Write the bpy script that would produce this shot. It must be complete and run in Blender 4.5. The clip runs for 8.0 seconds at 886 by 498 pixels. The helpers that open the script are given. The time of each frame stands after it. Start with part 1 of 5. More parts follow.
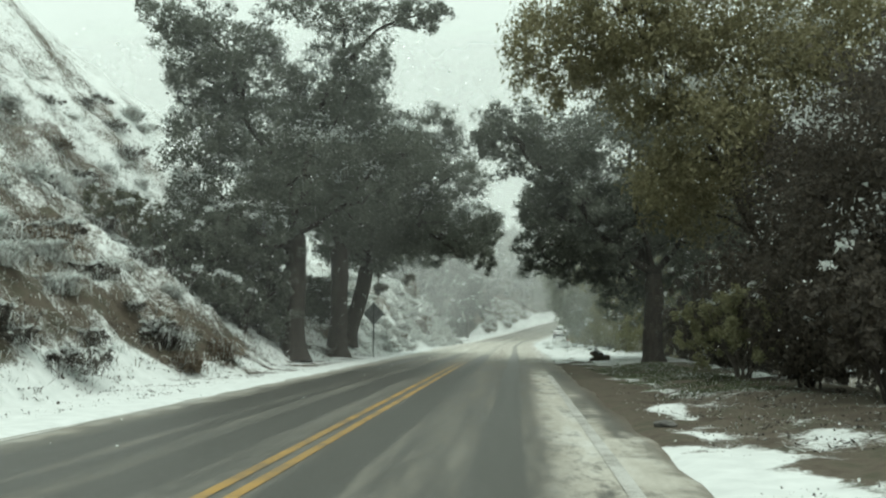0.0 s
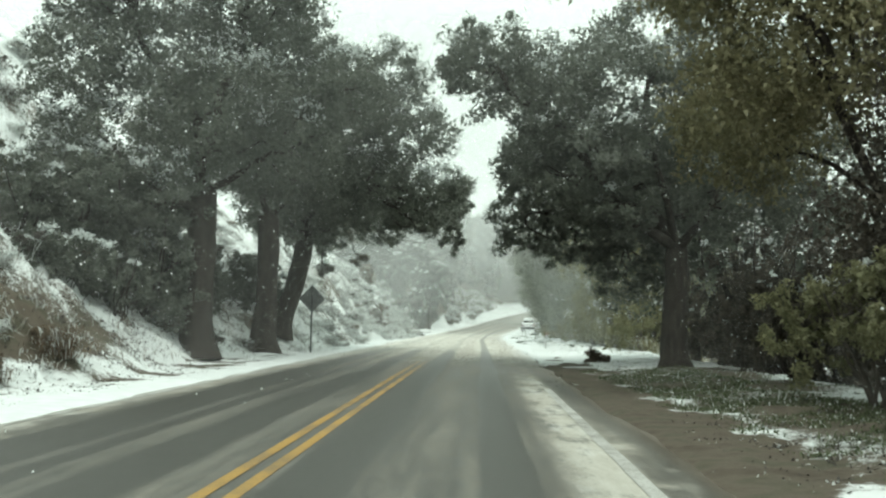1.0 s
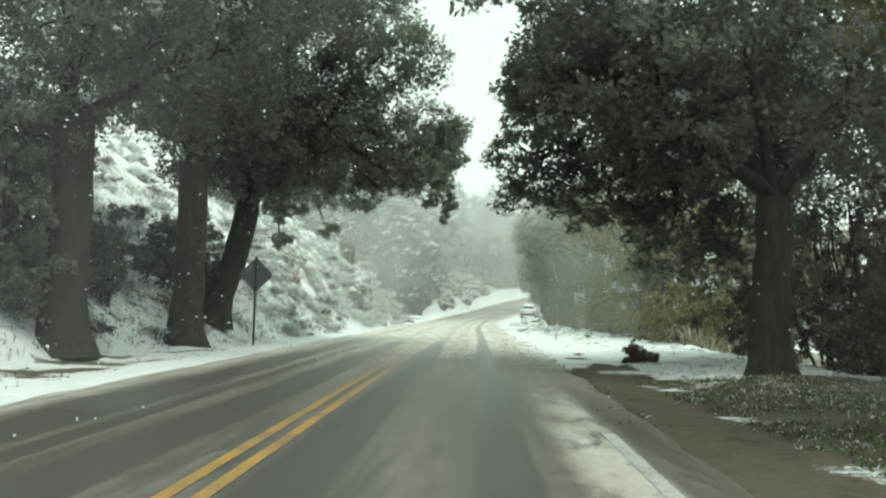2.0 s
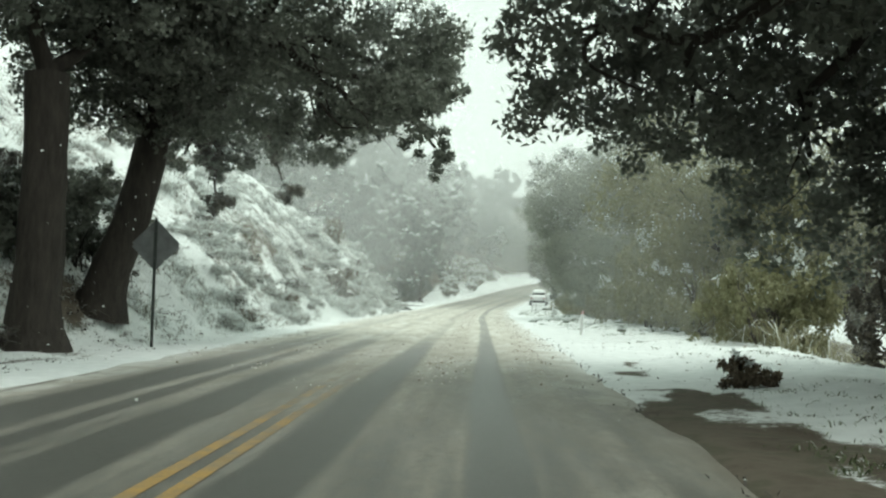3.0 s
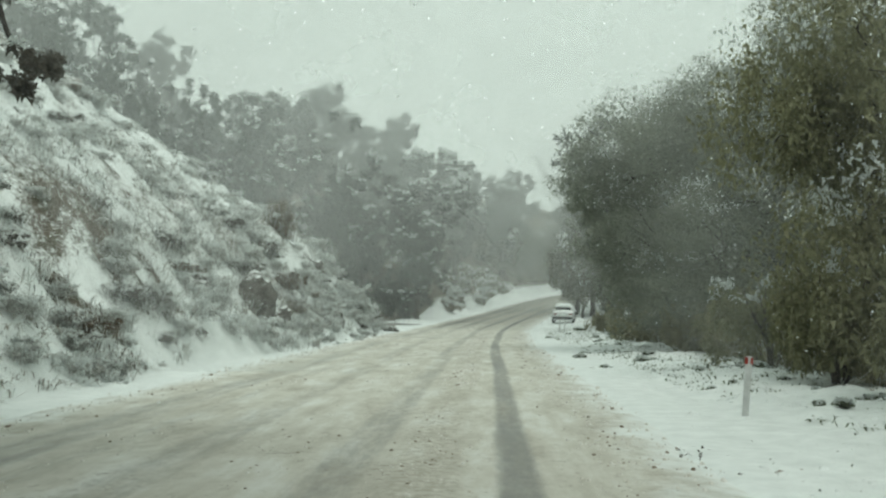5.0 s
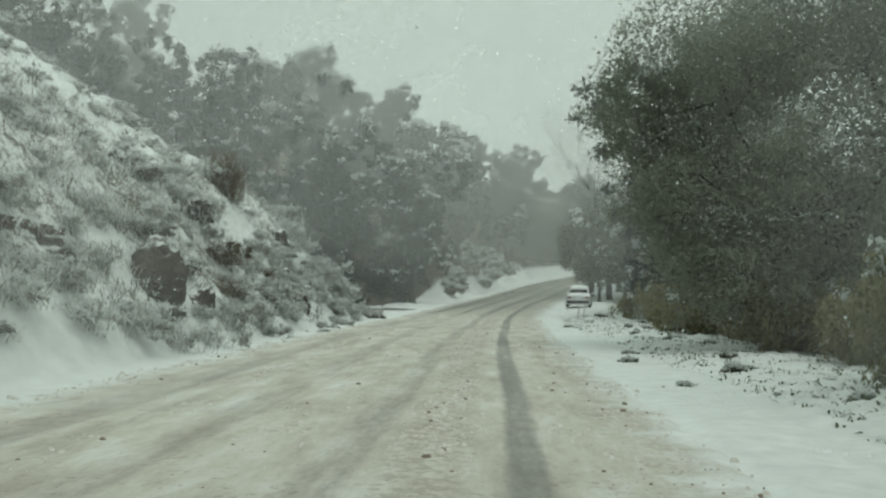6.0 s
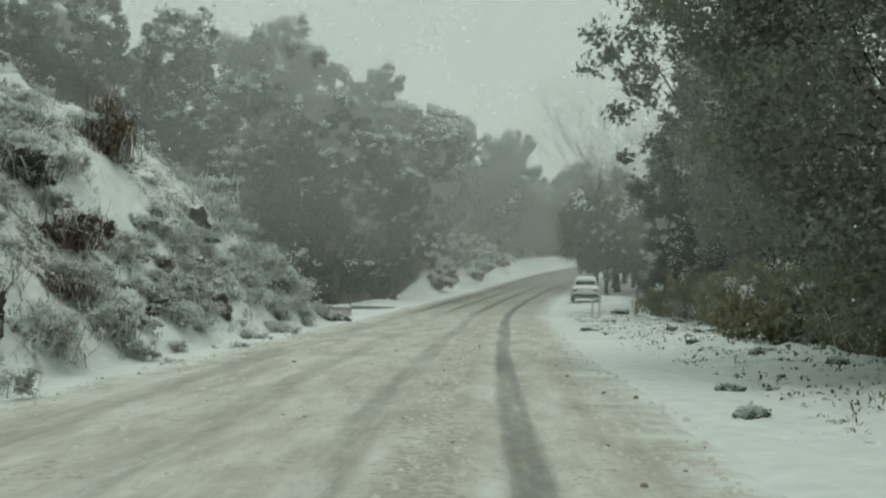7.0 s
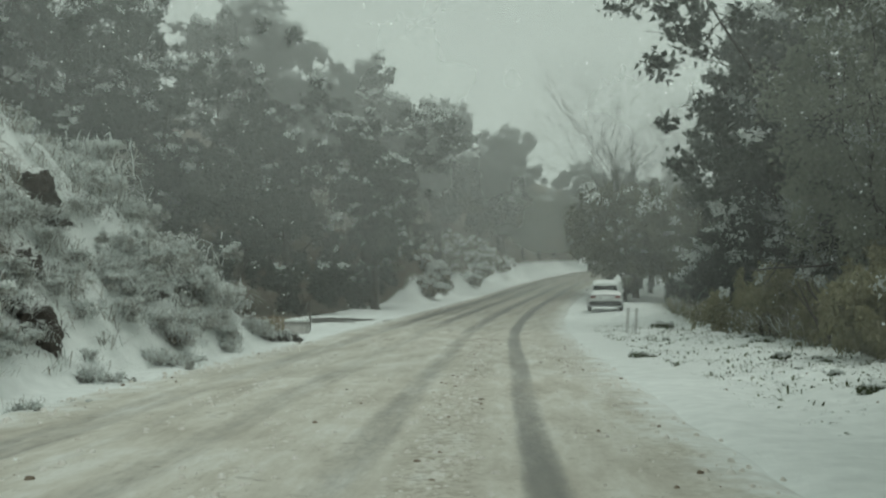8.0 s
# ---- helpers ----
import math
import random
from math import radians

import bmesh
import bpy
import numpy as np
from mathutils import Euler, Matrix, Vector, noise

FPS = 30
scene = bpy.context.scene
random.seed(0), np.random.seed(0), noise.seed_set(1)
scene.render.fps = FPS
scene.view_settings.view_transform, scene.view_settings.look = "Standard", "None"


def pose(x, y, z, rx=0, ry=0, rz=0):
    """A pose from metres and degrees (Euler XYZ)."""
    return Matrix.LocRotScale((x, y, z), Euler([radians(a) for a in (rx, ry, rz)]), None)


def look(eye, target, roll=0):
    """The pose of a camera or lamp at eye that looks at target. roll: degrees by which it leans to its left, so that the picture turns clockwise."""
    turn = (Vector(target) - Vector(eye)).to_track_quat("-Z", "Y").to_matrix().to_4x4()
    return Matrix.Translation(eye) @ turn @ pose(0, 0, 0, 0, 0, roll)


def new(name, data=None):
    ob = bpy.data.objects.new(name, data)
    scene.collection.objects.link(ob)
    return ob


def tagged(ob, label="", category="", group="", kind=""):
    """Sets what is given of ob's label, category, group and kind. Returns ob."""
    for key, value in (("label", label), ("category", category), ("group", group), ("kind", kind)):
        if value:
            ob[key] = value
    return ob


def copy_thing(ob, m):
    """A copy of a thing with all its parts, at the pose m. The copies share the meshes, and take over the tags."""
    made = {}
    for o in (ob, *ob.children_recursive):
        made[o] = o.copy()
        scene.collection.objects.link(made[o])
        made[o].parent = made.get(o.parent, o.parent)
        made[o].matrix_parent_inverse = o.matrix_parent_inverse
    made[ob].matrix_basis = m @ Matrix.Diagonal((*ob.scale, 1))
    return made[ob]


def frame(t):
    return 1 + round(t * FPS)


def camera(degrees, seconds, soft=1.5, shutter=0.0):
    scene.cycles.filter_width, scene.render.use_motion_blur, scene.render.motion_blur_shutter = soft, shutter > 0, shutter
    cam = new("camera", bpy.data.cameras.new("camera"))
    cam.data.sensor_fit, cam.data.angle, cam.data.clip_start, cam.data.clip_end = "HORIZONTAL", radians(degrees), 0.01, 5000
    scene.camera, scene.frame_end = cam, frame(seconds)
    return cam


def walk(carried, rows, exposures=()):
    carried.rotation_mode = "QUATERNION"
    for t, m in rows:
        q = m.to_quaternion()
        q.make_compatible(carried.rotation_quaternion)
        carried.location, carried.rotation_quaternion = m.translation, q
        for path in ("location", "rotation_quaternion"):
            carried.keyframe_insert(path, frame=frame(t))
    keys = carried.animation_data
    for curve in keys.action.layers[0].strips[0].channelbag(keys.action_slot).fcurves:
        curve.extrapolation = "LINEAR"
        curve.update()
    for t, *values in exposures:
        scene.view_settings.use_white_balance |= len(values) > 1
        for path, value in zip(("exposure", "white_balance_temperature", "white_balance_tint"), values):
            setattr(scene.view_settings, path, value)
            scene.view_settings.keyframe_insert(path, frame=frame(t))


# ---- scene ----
cam = camera(48.8, 8.0, soft=2.2)
PATH = [
    (0, (-0.02, 0.318, 1.224), (-0.016, 2.311, 1.393), 0.3),
    (0.5, (0.084, 4.958, 1.195), (0.121, 6.952, 1.345), 1.4),
    (1, (0.285, 9.52, 1.218), (0.364, 11.512, 1.37), 1.1),
    (1.5, (0.607, 14.104, 1.188), (0.71, 16.095, 1.347), 1.1),
    (1.7, (0.751, 15.939, 1.181), (0.848, 17.933, 1.304), 1.1),
    (2.8, (1.665, 25.908, 1.205), (1.736, 27.903, 1.332), 1.8),
    (3, (1.835, 27.791, 1.209), (1.911, 29.787, 1.304), 1.5),
    (3.5, (2.206, 32.603, 1.27), (2.29, 34.6, 1.337), 0.9),
    (4, (2.564, 37.37, 1.361), (2.63, 39.366, 1.462), 0.1),
    (4.5, (2.885, 42.124, 1.375), (2.947, 44.12, 1.498), 0.7),
    (5.8, (3.805, 54.47, 1.337), (3.857, 56.466, 1.45), 1.6),
    (6, (3.943, 56.365, 1.34), (3.99, 58.363, 1.428), 1.3),
    (6.5, (4.299, 61.123, 1.308), (4.357, 63.121, 1.379), 0.8),
    (7, (4.637, 66.081, 1.353), (4.701, 68.079, 1.429), 0.5),
    (7.5, (4.938, 71.037, 1.348), (5.0, 73.035, 1.425), 0.2),
    (8, (5.279, 75.974, 1.328), (5.349, 77.971, 1.419), 0.1),
]
walk(cam, [(t, look(eye, target, roll)) for t, eye, target, roll in PATH],
     exposures=[(t, e, 6500, 2.0) for t, e in ((0.0, 0.56), (0.5, 0.78), (1.0, 0.94), (1.7, 1.0), (3.0, 0.9), (3.5, 0.36), (4.5, 0.36), (6.0, 0.06), (7.2, -0.04), (8.0, -0.12))])

# ---- sky and light: a closed snow cloud over a canyon ----
world = bpy.data.worlds.new("snow_sky")
scene.world = world
world.use_nodes = True
wn, wl = world.node_tree.nodes, world.node_tree.links
wn.clear()
sky = wn.new("ShaderNodeTexSky")
sky.sky_type, sky.sun_disc = "NISHITA", False
sky.sun_elevation, sky.sun_rotation = radians(60), radians(163)
sky.dust_density, sky.air_density = 4.0, 1.0
grey = wn.new("ShaderNodeHueSaturation")
grey.inputs["Saturation"].default_value, grey.inputs["Value"].default_value = 0.1, 0.1
cloud = wn.new("ShaderNodeMix")
cloud.data_type = "RGBA"
cloud.inputs["Factor"].default_value = 0.85
cloud.inputs["B"].default_value = (0.60, 0.685, 0.635, 1)
back = wn.new("ShaderNodeBackground")
back.inputs["Strength"].default_value = 1.06
wout = wn.new("ShaderNodeOutputWorld")
wl.new(sky.outputs["Color"], grey.inputs["Color"])
wl.new(grey.outputs["Color"], cloud.inputs["A"])
wl.new(cloud.outputs["Result"], back.inputs["Color"])
wl.new(back.outputs["Background"], wout.inputs["Surface"])
sun = new("sun", bpy.data.lights.new("sun", "SUN"))
sun.data.energy, sun.data.angle, sun.data.color = 0.75, radians(40), (1.0, 0.98, 0.95)
sun.matrix_world = look((0, 0, 60), (-10, 32, 0))


# ---- materials ----
class Mat:
    """A small node builder."""

    def __init__(self, name):
        self.m = bpy.data.materials.new(name)
        self.m.use_nodes = True
        self.t = self.m.node_tree
        self.bsdf = self.t.nodes["Principled BSDF"]
        self.coord = None

    def n(self, kind, **values):
        node = self.t.nodes.new(kind)
        for key, value in values.items():
            node.inputs[key.replace("_", " ")].default_value = value
        return node

    def link(self, a, b):
        self.t.links.new(a, b)

    def pos(self):
        if self.coord is None:
            self.coord = self.n("ShaderNodeNewGeometry")
        return self.coord.outputs["Position"]

    def noise(self, scale, detail=4.0, rough=0.6, vector=None, stretch=None):
        node = self.n("ShaderNodeTexNoise", Scale=scale, Detail=detail, Roughness=rough)
        src = vector or self.pos()
        if stretch:
            mp = self.n("ShaderNodeMapping", Scale=stretch)
            self.link(src, mp.inputs["Vector"])
            src = mp.outputs["Vector"]
        self.link(src, node.inputs["Vector"])
        return node.outputs["Fac"]

    def ramp(self, fac, *stops):
        node = self.n("ShaderNodeValToRGB")
        el = node.color_ramp.elements
        while len(el) < len(stops):
            el.new(0.5)
        for e, (p, c) in zip(el, stops):
            e.position = p
            e.color = (*c, 1) if len(c) == 3 else c
        self.link(fac, node.inputs["Fac"])
        return node.outputs["Color"]

    def step(self, fac, a, b):
        node = self.n("ShaderNodeMapRange")
        node.interpolation_type = "SMOOTHSTEP"
        node.inputs["From Min"].default_value, node.inputs["From Max"].default_value = a, b
        self.link(fac, node.inputs["Value"])
        return node.outputs["Result"]

    def math(self, op, a, b=0.0):
        node = self.n("ShaderNodeMath")
        node.operation = op
        for socket, v in zip(node.inputs, (a, b)):
            if isinstance(v, (int, float)):
                socket.default_value = v
            else:
                self.link(v, socket)
        return node.outputs[0]

    def mix(self, fac, a, b):
        node = self.n("ShaderNodeMix")
        node.data_type = "RGBA"
        for key, v in (("Factor", fac), ("A", a), ("B", b)):
            socket = node.inputs[key] if key == "Factor" else [q for q in node.inputs if q.name == key and q.type == "RGBA"][0]
            if isinstance(v, tuple):
                socket.default_value = (*v, 1)
            elif isinstance(v, (int, float)):
                socket.default_value = v
            else:
                self.link(v, socket)
        return [q for q in node.outputs if q.type == "RGBA"][0]

    def bump(self, height, strength, distance):
        node = self.n("ShaderNodeBump", Strength=strength, Distance=distance)
        self.link(height, node.inputs["Height"])
        self.link(node.outputs["Normal"], self.bsdf.inputs["Normal"])

    def done(self, colour, rough=0.8, metal=0.0, spec=0.4):
        b = self.bsdf.inputs
        if isinstance(colour, tuple):
            b["Base Color"].default_value = (*colour, 1)
        else:
            self.link(colour, b["Base Color"])
        if isinstance(rough, (int, float)):
            b["Roughness"].default_value = rough
        else:
            self.link(rough, b["Roughness"])
        b["Metallic"].default_value = metal
        b["Specular IOR Level"].default_value = spec
        return self.m


def up_of(m):
    m.pos()
    sep = m.n("ShaderNodeSeparateXYZ")
    m.link(m.coord.outputs["Normal"], sep.inputs["Vector"])
    return sep.outputs["Z"]


SNOW = (0.80, 0.83, 0.82)


def mat_ground():
    m = Mat("snowy_ground")
    soil = m.ramp(m.noise(1.7, 6), (0.3, (0.066, 0.054, 0.041)), (0.5, (0.118, 0.099, 0.077)), (0.62, (0.08, 0.077, 0.054)), (0.75, (0.165, 0.142, 0.114)))
    attr = m.n("ShaderNodeAttribute")
    attr.attribute_name = "cover"
    fine = m.math("ADD", m.math("MULTIPLY", m.noise(4.2, 8, 0.82), 0.5), m.math("ADD", m.math("MULTIPLY", m.noise(13.0, 6, 0.75), 0.35), m.math("MULTIPLY", m.noise(0.55, 4, 0.6), 0.15)))
    # 'cover' says how much snow has stayed: full on the flat, thin on steep or sheltered soil
    cov = m.step(m.math("ADD", fine, m.math("SUBTRACT", attr.outputs["Fac"], 0.75)), 0.31, 0.44)
    white = m.ramp(m.noise(3.0, 5), (0.3, (0.66, 0.69, 0.68)), (0.7, SNOW))
    m.bump(m.noise(9.0, 8, 0.7), 0.55, 0.05)
    return m.done(m.mix(cov, soil, white), 0.85, spec=0.2)


def mat_road():
    m = Mat("wet_slushy_asphalt")
    uv = m.n("ShaderNodeUVMap")
    uv.uv_map = "road"
    sep = m.n("ShaderNodeSeparateXYZ")
    m.link(uv.outputs["UV"], sep.inputs["Vector"])
    u, v = sep.outputs["X"], sep.outputs["Y"]
    along = m.noise(1.0, 6, 0.65, uv.outputs["UV"], (2.6, 0.16, 1))
    fine = m.noise(1.0, 8, 0.75, uv.outputs["UV"], (9.0, 3.0, 1))
    wob = m.math("MULTIPLY", m.math("SUBTRACT", m.noise(1.0, 2, 0.5, uv.outputs["UV"], (0.02, 0.06, 1)), 0.5), 0.2)
    uw = m.math("ADD", u, wob)
    tracks = None
    for at, half, weight in ((0.55, 0.27, 0.62), (2.02, 0.2, 0.92), (-0.95, 0.3, 0.54), (-2.45, 0.36, 0.62), (-1.75, 0.14, 0.4)):
        d = m.math("ABSOLUTE", m.math("SUBTRACT", uw, at))
        s = m.math("MULTIPLY", m.math("SUBTRACT", 1.0, m.step(d, half * 0.45, half * 1.4)), weight)
        tracks = s if tracks is None else m.math("MAXIMUM", tracks, s)
    # snow builds up farther along, where no boughs shelter the road
    build = m.math("MULTIPLY", m.step(v, 29.0, 62.0), m.math("SUBTRACT", 1.0, m.math("MULTIPLY", m.step(v, 102.0, 126.0), 0.5)))
    dirt = m.step(m.math("ADD", v, m.math("MULTIPLY", m.noise(0.7, 5), 22.0)), 60.0, 46.0)
    base = m.math("ADD", m.math("MULTIPLY", along, 0.55), m.math("MULTIPLY", fine, 0.45))
    amount = m.math("ADD", m.math("SUBTRACT", base, m.math("MULTIPLY", tracks, m.math("SUBTRACT", 0.46, m.math("MULTIPLY", build, 0.03)))), m.math("SUBTRACT", m.math("MULTIPLY", build, 0.42), 0.18))
    edge = m.step(m.math("ADD", m.math("ABSOLUTE", u), m.math("MULTIPLY", m.math("SUBTRACT", m.noise(1.0, 6, 0.7), 0.5), 1.4)), 3.0, 3.75)
    amount = m.math("ADD", amount, m.math("MULTIPLY", m.math("MULTIPLY", edge, 0.7), m.math("SUBTRACT", 1.0, m.math("MULTIPLY", dirt, m.step(u, 3.0, 3.2)))))
    # slush thrown to the lane's edge where the boughs are thin
    thrown = m.math("MULTIPLY", m.math("MULTIPLY", m.step(uw, 2.3, 3.0), m.step(m.math("ADD", u, m.math("ADD", m.math("MULTIPLY", m.math("SUBTRACT", m.noise(1.1, 5, 0.7), 0.5), 2.0), m.math("MULTIPLY", m.step(v, 9.0, 18.0), 0.5))), 4.0, 3.2)), m.step(v, 30.0, 14.0))
    thrown = m.math("MAXIMUM", thrown, m.math("MULTIPLY", m.math("MULTIPLY", m.step(u, 2.3, 2.9), m.step(u, 3.25, 3.0)), m.step(v, 38.0, 26.0)))
    amount = m.math("ADD", amount, m.math("MULTIPLY", thrown, m.math("MULTIPLY", m.step(m.noise(1.0, 6, 0.75, uv.outputs["UV"], (2.2, 0.7, 1)), 0.3, 0.65), 0.55)))
    snow = m.step(amount, 0.18, 0.62)
    asphalt = m.ramp(m.noise(40.0, 4), (0.3, (0.045, 0.044, 0.039)), (0.7, (0.083, 0.080, 0.070)))
    soil = m.ramp(m.noise(5.0, 6), (0.3, (0.08, 0.064, 0.046)), (0.7, (0.15, 0.122, 0.09)))
    asphalt = m.mix(m.math("MULTIPLY", m.step(u, 3.4, 3.8), dirt), asphalt, soil)
    # where it snows freely the wheel tracks keep a film of grey slush
    asphalt = m.mix(m.math("MULTIPLY", build, 0.5), asphalt, (0.25, 0.245, 0.225))
    slush = m.ramp(m.noise(1.0, 7, 0.72, uv.outputs["UV"], (1.9, 0.45, 1)), (0.3, (0.36, 0.335, 0.28)), (0.52, (0.54, 0.525, 0.465)), (0.7, (0.68, 0.69, 0.66)))
    slush = m.mix(m.math("MULTIPLY", m.math("MULTIPLY", m.math("SUBTRACT", 1.0, build), 0.85), m.math("SUBTRACT", 1.0, m.math("MULTIPLY", thrown, 0.8))), slush, (0.21, 0.195, 0.16))
    grit = m.step(m.math("ADD", m.noise(9.0, 8, 0.82), m.math("MULTIPLY", m.math("SUBTRACT", m.noise(0.8, 3), 0.5), 0.3)), 0.57, 0.65)
    slush = m.mix(m.math("MULTIPLY", grit, 0.55), slush, (0.13, 0.10, 0.07))
    band = m.math("SUBTRACT", 1.0, m.step(m.math("ABSOLUTE", m.math("SUBTRACT", uw, 1.24)), 0.18, 0.42))
    band = m.math("MAXIMUM", band, m.math("MULTIPLY", m.step(u, 2.6, 3.2), 0.7))
    broken = m.step(m.noise(11.0, 4, 0.7), 0.48, 0.56)
    slush = m.mix(m.math("MULTIPLY", m.math("MULTIPLY", band, broken), m.math("MULTIPLY", build, 0.6)), slush, (0.30, 0.27, 0.215))
    rim = m.step(m.math("ADD", m.math("ABSOLUTE", u), m.math("MULTIPLY", m.math("SUBTRACT", m.noise(1.3, 6, 0.7), 0.5), 2.4)), 2.9, 3.9)
    rim = m.math("MULTIPLY", rim, m.math("SUBTRACT", 1.0, m.math("MULTIPLY", dirt, m.step(u, 2.4, 3.0))))
    slush = m.mix(m.math("MULTIPLY", rim, m.math("ADD", 0.25, m.math("MULTIPLY", build, 0.75))), slush, m.ramp(m.noise(3.0, 5), (0.3, (0.66, 0.69, 0.68)), (0.7, SNOW)))
    m.bump(m.math("ADD", m.math("MULTIPLY", snow, 0.5), m.math("MULTIPLY", m.noise(14.0, 8, 0.8), 0.6)), 0.6, 0.02)
    return m.done(m.mix(snow, asphalt, slush), m.math("ADD", 0.42, m.math("MULTIPLY", snow, 0.4)), spec=0.5)


def mat_line(name, colour):
    m = Mat(name)
    sep = m.n("ShaderNodeSeparateXYZ")
    m.link(m.pos(), sep.inputs["Vector"])
    buried = m.step(m.math("ADD", m.math("MULTIPLY", m.noise(3.0, 6, 0.7), 26.0), sep.outputs["Y"]), 42.0, 58.0)
    chips = m.math("ADD", m.math("MULTIPLY", m.noise(38.0, 6, 0.75), 0.5), m.math("MULTIPLY", m.noise(0.9, 4, 0.7), 0.5))
    worn = m.mix(m.math("MULTIPLY", m.step(chips, 0.42, 0.62), 0.75), colour, (0.12, 0.105, 0.08))
    return m.done(m.mix(buried, worn, (0.17, 0.16, 0.135)), 0.5)


def mat_leaf(name, dark, mid, light):
    m = Mat(name)
    geo = m.n("ShaderNodeNewGeometry")
    col = m.ramp(geo.outputs["Random Per Island"], (0.0, dark), (0.55, mid), (1.0, light))
    tone = m.step(m.noise(0.5, 3), 0.3, 0.7)
    out = m.mix(m.math("MULTIPLY", tone, 0.45), col, dark)
    m.done(out, 0.55, spec=0.3)
    thin = m.n("ShaderNodeBsdfTranslucent")
    both = m.n("ShaderNodeMixShader", Fac=0.45)
    m.link(out, thin.inputs["Color"])
    m.link(m.bsdf.outputs["BSDF"], both.inputs[1])
    m.link(thin.outputs["BSDF"], both.inputs[2])
    m.link(both.outputs["Shader"], m.t.nodes["Material Output"].inputs["Surface"])
    return m.m


def mat_bark(name, dark, light, snowy=0.0):
    m = Mat(name)
    col = m.ramp(m.noise(3.0, 7, 0.7, stretch=(3, 3, 0.6)), (0.3, dark), (0.7, light))
    if snowy:
        up = m.math("ADD", up_of(m), m.math("MULTIPLY", m.noise(5.0, 4), 0.5))
        col = m.mix(m.math("MULTIPLY", m.step(up, 0.85, 1.2), snowy), col, SNOW)
    m.bump(m.noise(6.0, 8, 0.75, stretch=(4, 4, 0.7)), 0.8, 0.05)
    return m.done(col, 0.9, spec=0.2)


def mat_plain(name, a, b, scale=6.0, rough=0.7, metal=0.0, spec=0.4):
    m = Mat(name)
    return m.done(m.ramp(m.noise(scale, 6), (0.3, a), (0.7, b)), rough, metal, spec)


def mat_rock():
    m = Mat("brown_rock")
    col = m.ramp(m.noise(2.5, 8, 0.7), (0.3, (0.038, 0.033, 0.029)), (0.52, (0.08, 0.069, 0.06)), (0.72, (0.15, 0.133, 0.118)))
    up = m.math("ADD", up_of(m), m.math("MULTIPLY", m.noise(2.0, 4), 0.5))
    col = m.mix(m.step(up, 0.88, 1.12), col, SNOW)
    m.bump(m.noise(4.0, 9, 0.75), 0.9, 0.15)
    return m.done(col, 0.9, spec=0.2)


M_GROUND, M_ROAD = mat_ground(), mat_road()
M_YELLOW, M_WHITE = mat_line("yellow_road_paint", (0.40, 0.24, 0.06)), mat_line("white_road_paint", (0.55, 0.55, 0.52))
M_SNOW = mat_plain("fresh_snow", (0.70, 0.73, 0.72), SNOW, 4.0, 0.85, spec=0.2)
M_LEAFSNOW = mat_leaf("snow_on_leaves", (0.56, 0.59, 0.57), (0.72, 0.75, 0.74), (0.82, 0.85, 0.84))
M_OAK = mat_leaf("oak_leaves", (0.115, 0.124, 0.102), (0.155, 0.167, 0.138), (0.20, 0.212, 0.178))
# paler than the other oak leaves: haze before these trees put into the colour
M_HAZEOAK = mat_leaf("haze_paled_oak_leaves", (0.205, 0.22, 0.178), (0.245, 0.262, 0.213), (0.285, 0.302, 0.25))
M_HILLOAK = mat_leaf("grey_green_oak_leaves", (0.060, 0.067, 0.058), (0.082, 0.092, 0.08), (0.115, 0.128, 0.112))
M_FROST = mat_leaf("frosted_willow_leaves", (0.09, 0.092, 0.06), (0.13, 0.132, 0.088), (0.19, 0.188, 0.135))
M_OLIVE = mat_leaf("olive_willow_leaves", (0.155, 0.155, 0.085), (0.24, 0.238, 0.135), (0.335, 0.325, 0.205))
M_AUTUMN = mat_leaf("yellowing_leaves", (0.15, 0.14, 0.075), (0.235, 0.218, 0.125), (0.34, 0.31, 0.195))
M_REED = mat_leaf("tan_olive_reeds", (0.19, 0.18, 0.11), (0.28, 0.265, 0.165), (0.38, 0.365, 0.25))
M_THICKET = mat_leaf("brown_thicket_leaves", (0.055, 0.049, 0.040), (0.09, 0.079, 0.063), (0.14, 0.12, 0.095))
M_BARK = mat_bark("dark_oak_bark", (0.028, 0.024, 0.021), (0.068, 0.058, 0.050))
M_TWIG = mat_bark("grey_twig_bark", (0.06, 0.053, 0.045), (0.13, 0.115, 0.10), 0.45)
M_GRASS = mat_leaf("dry_grass", (0.15, 0.135, 0.112), (0.27, 0.248, 0.21), (0.40, 0.375, 0.33))
M_TWIGGY = mat_leaf("frosted_twigs", (0.30, 0.295, 0.27), (0.46, 0.46, 0.435), (0.62, 0.63, 0.61))
M_RUSTY = mat_leaf("rusty_dead_brush", (0.10, 0.078, 0.055), (0.17, 0.135, 0.10), (0.26, 0.21, 0.155))
M_TAN = mat_leaf("tan_dead_grass", (0.20, 0.165, 0.11), (0.32, 0.265, 0.18), (0.44, 0.37, 0.26))
M_BRUSH = mat_leaf("dead_brush", (0.065, 0.059, 0.051), (0.115, 0.105, 0.092), (0.18, 0.165, 0.145))
M_WEED = mat_leaf("green_weeds", (0.07, 0.085, 0.045), (0.125, 0.152, 0.08), (0.20, 0.225, 0.135))
M_ROCK = mat_rock()
M_METAL = mat_plain("weathered_aluminium", (0.10, 0.105, 0.105), (0.17, 0.175, 0.175), 5.0, 0.55, 0.3)
M_POSTSTEEL = mat_plain("dull_green_steel", (0.04, 0.05, 0.045), (0.08, 0.09, 0.08), 8.0, 0.6, 0.4)


# ---- building helpers ----
rng = np.random.default_rng(7)


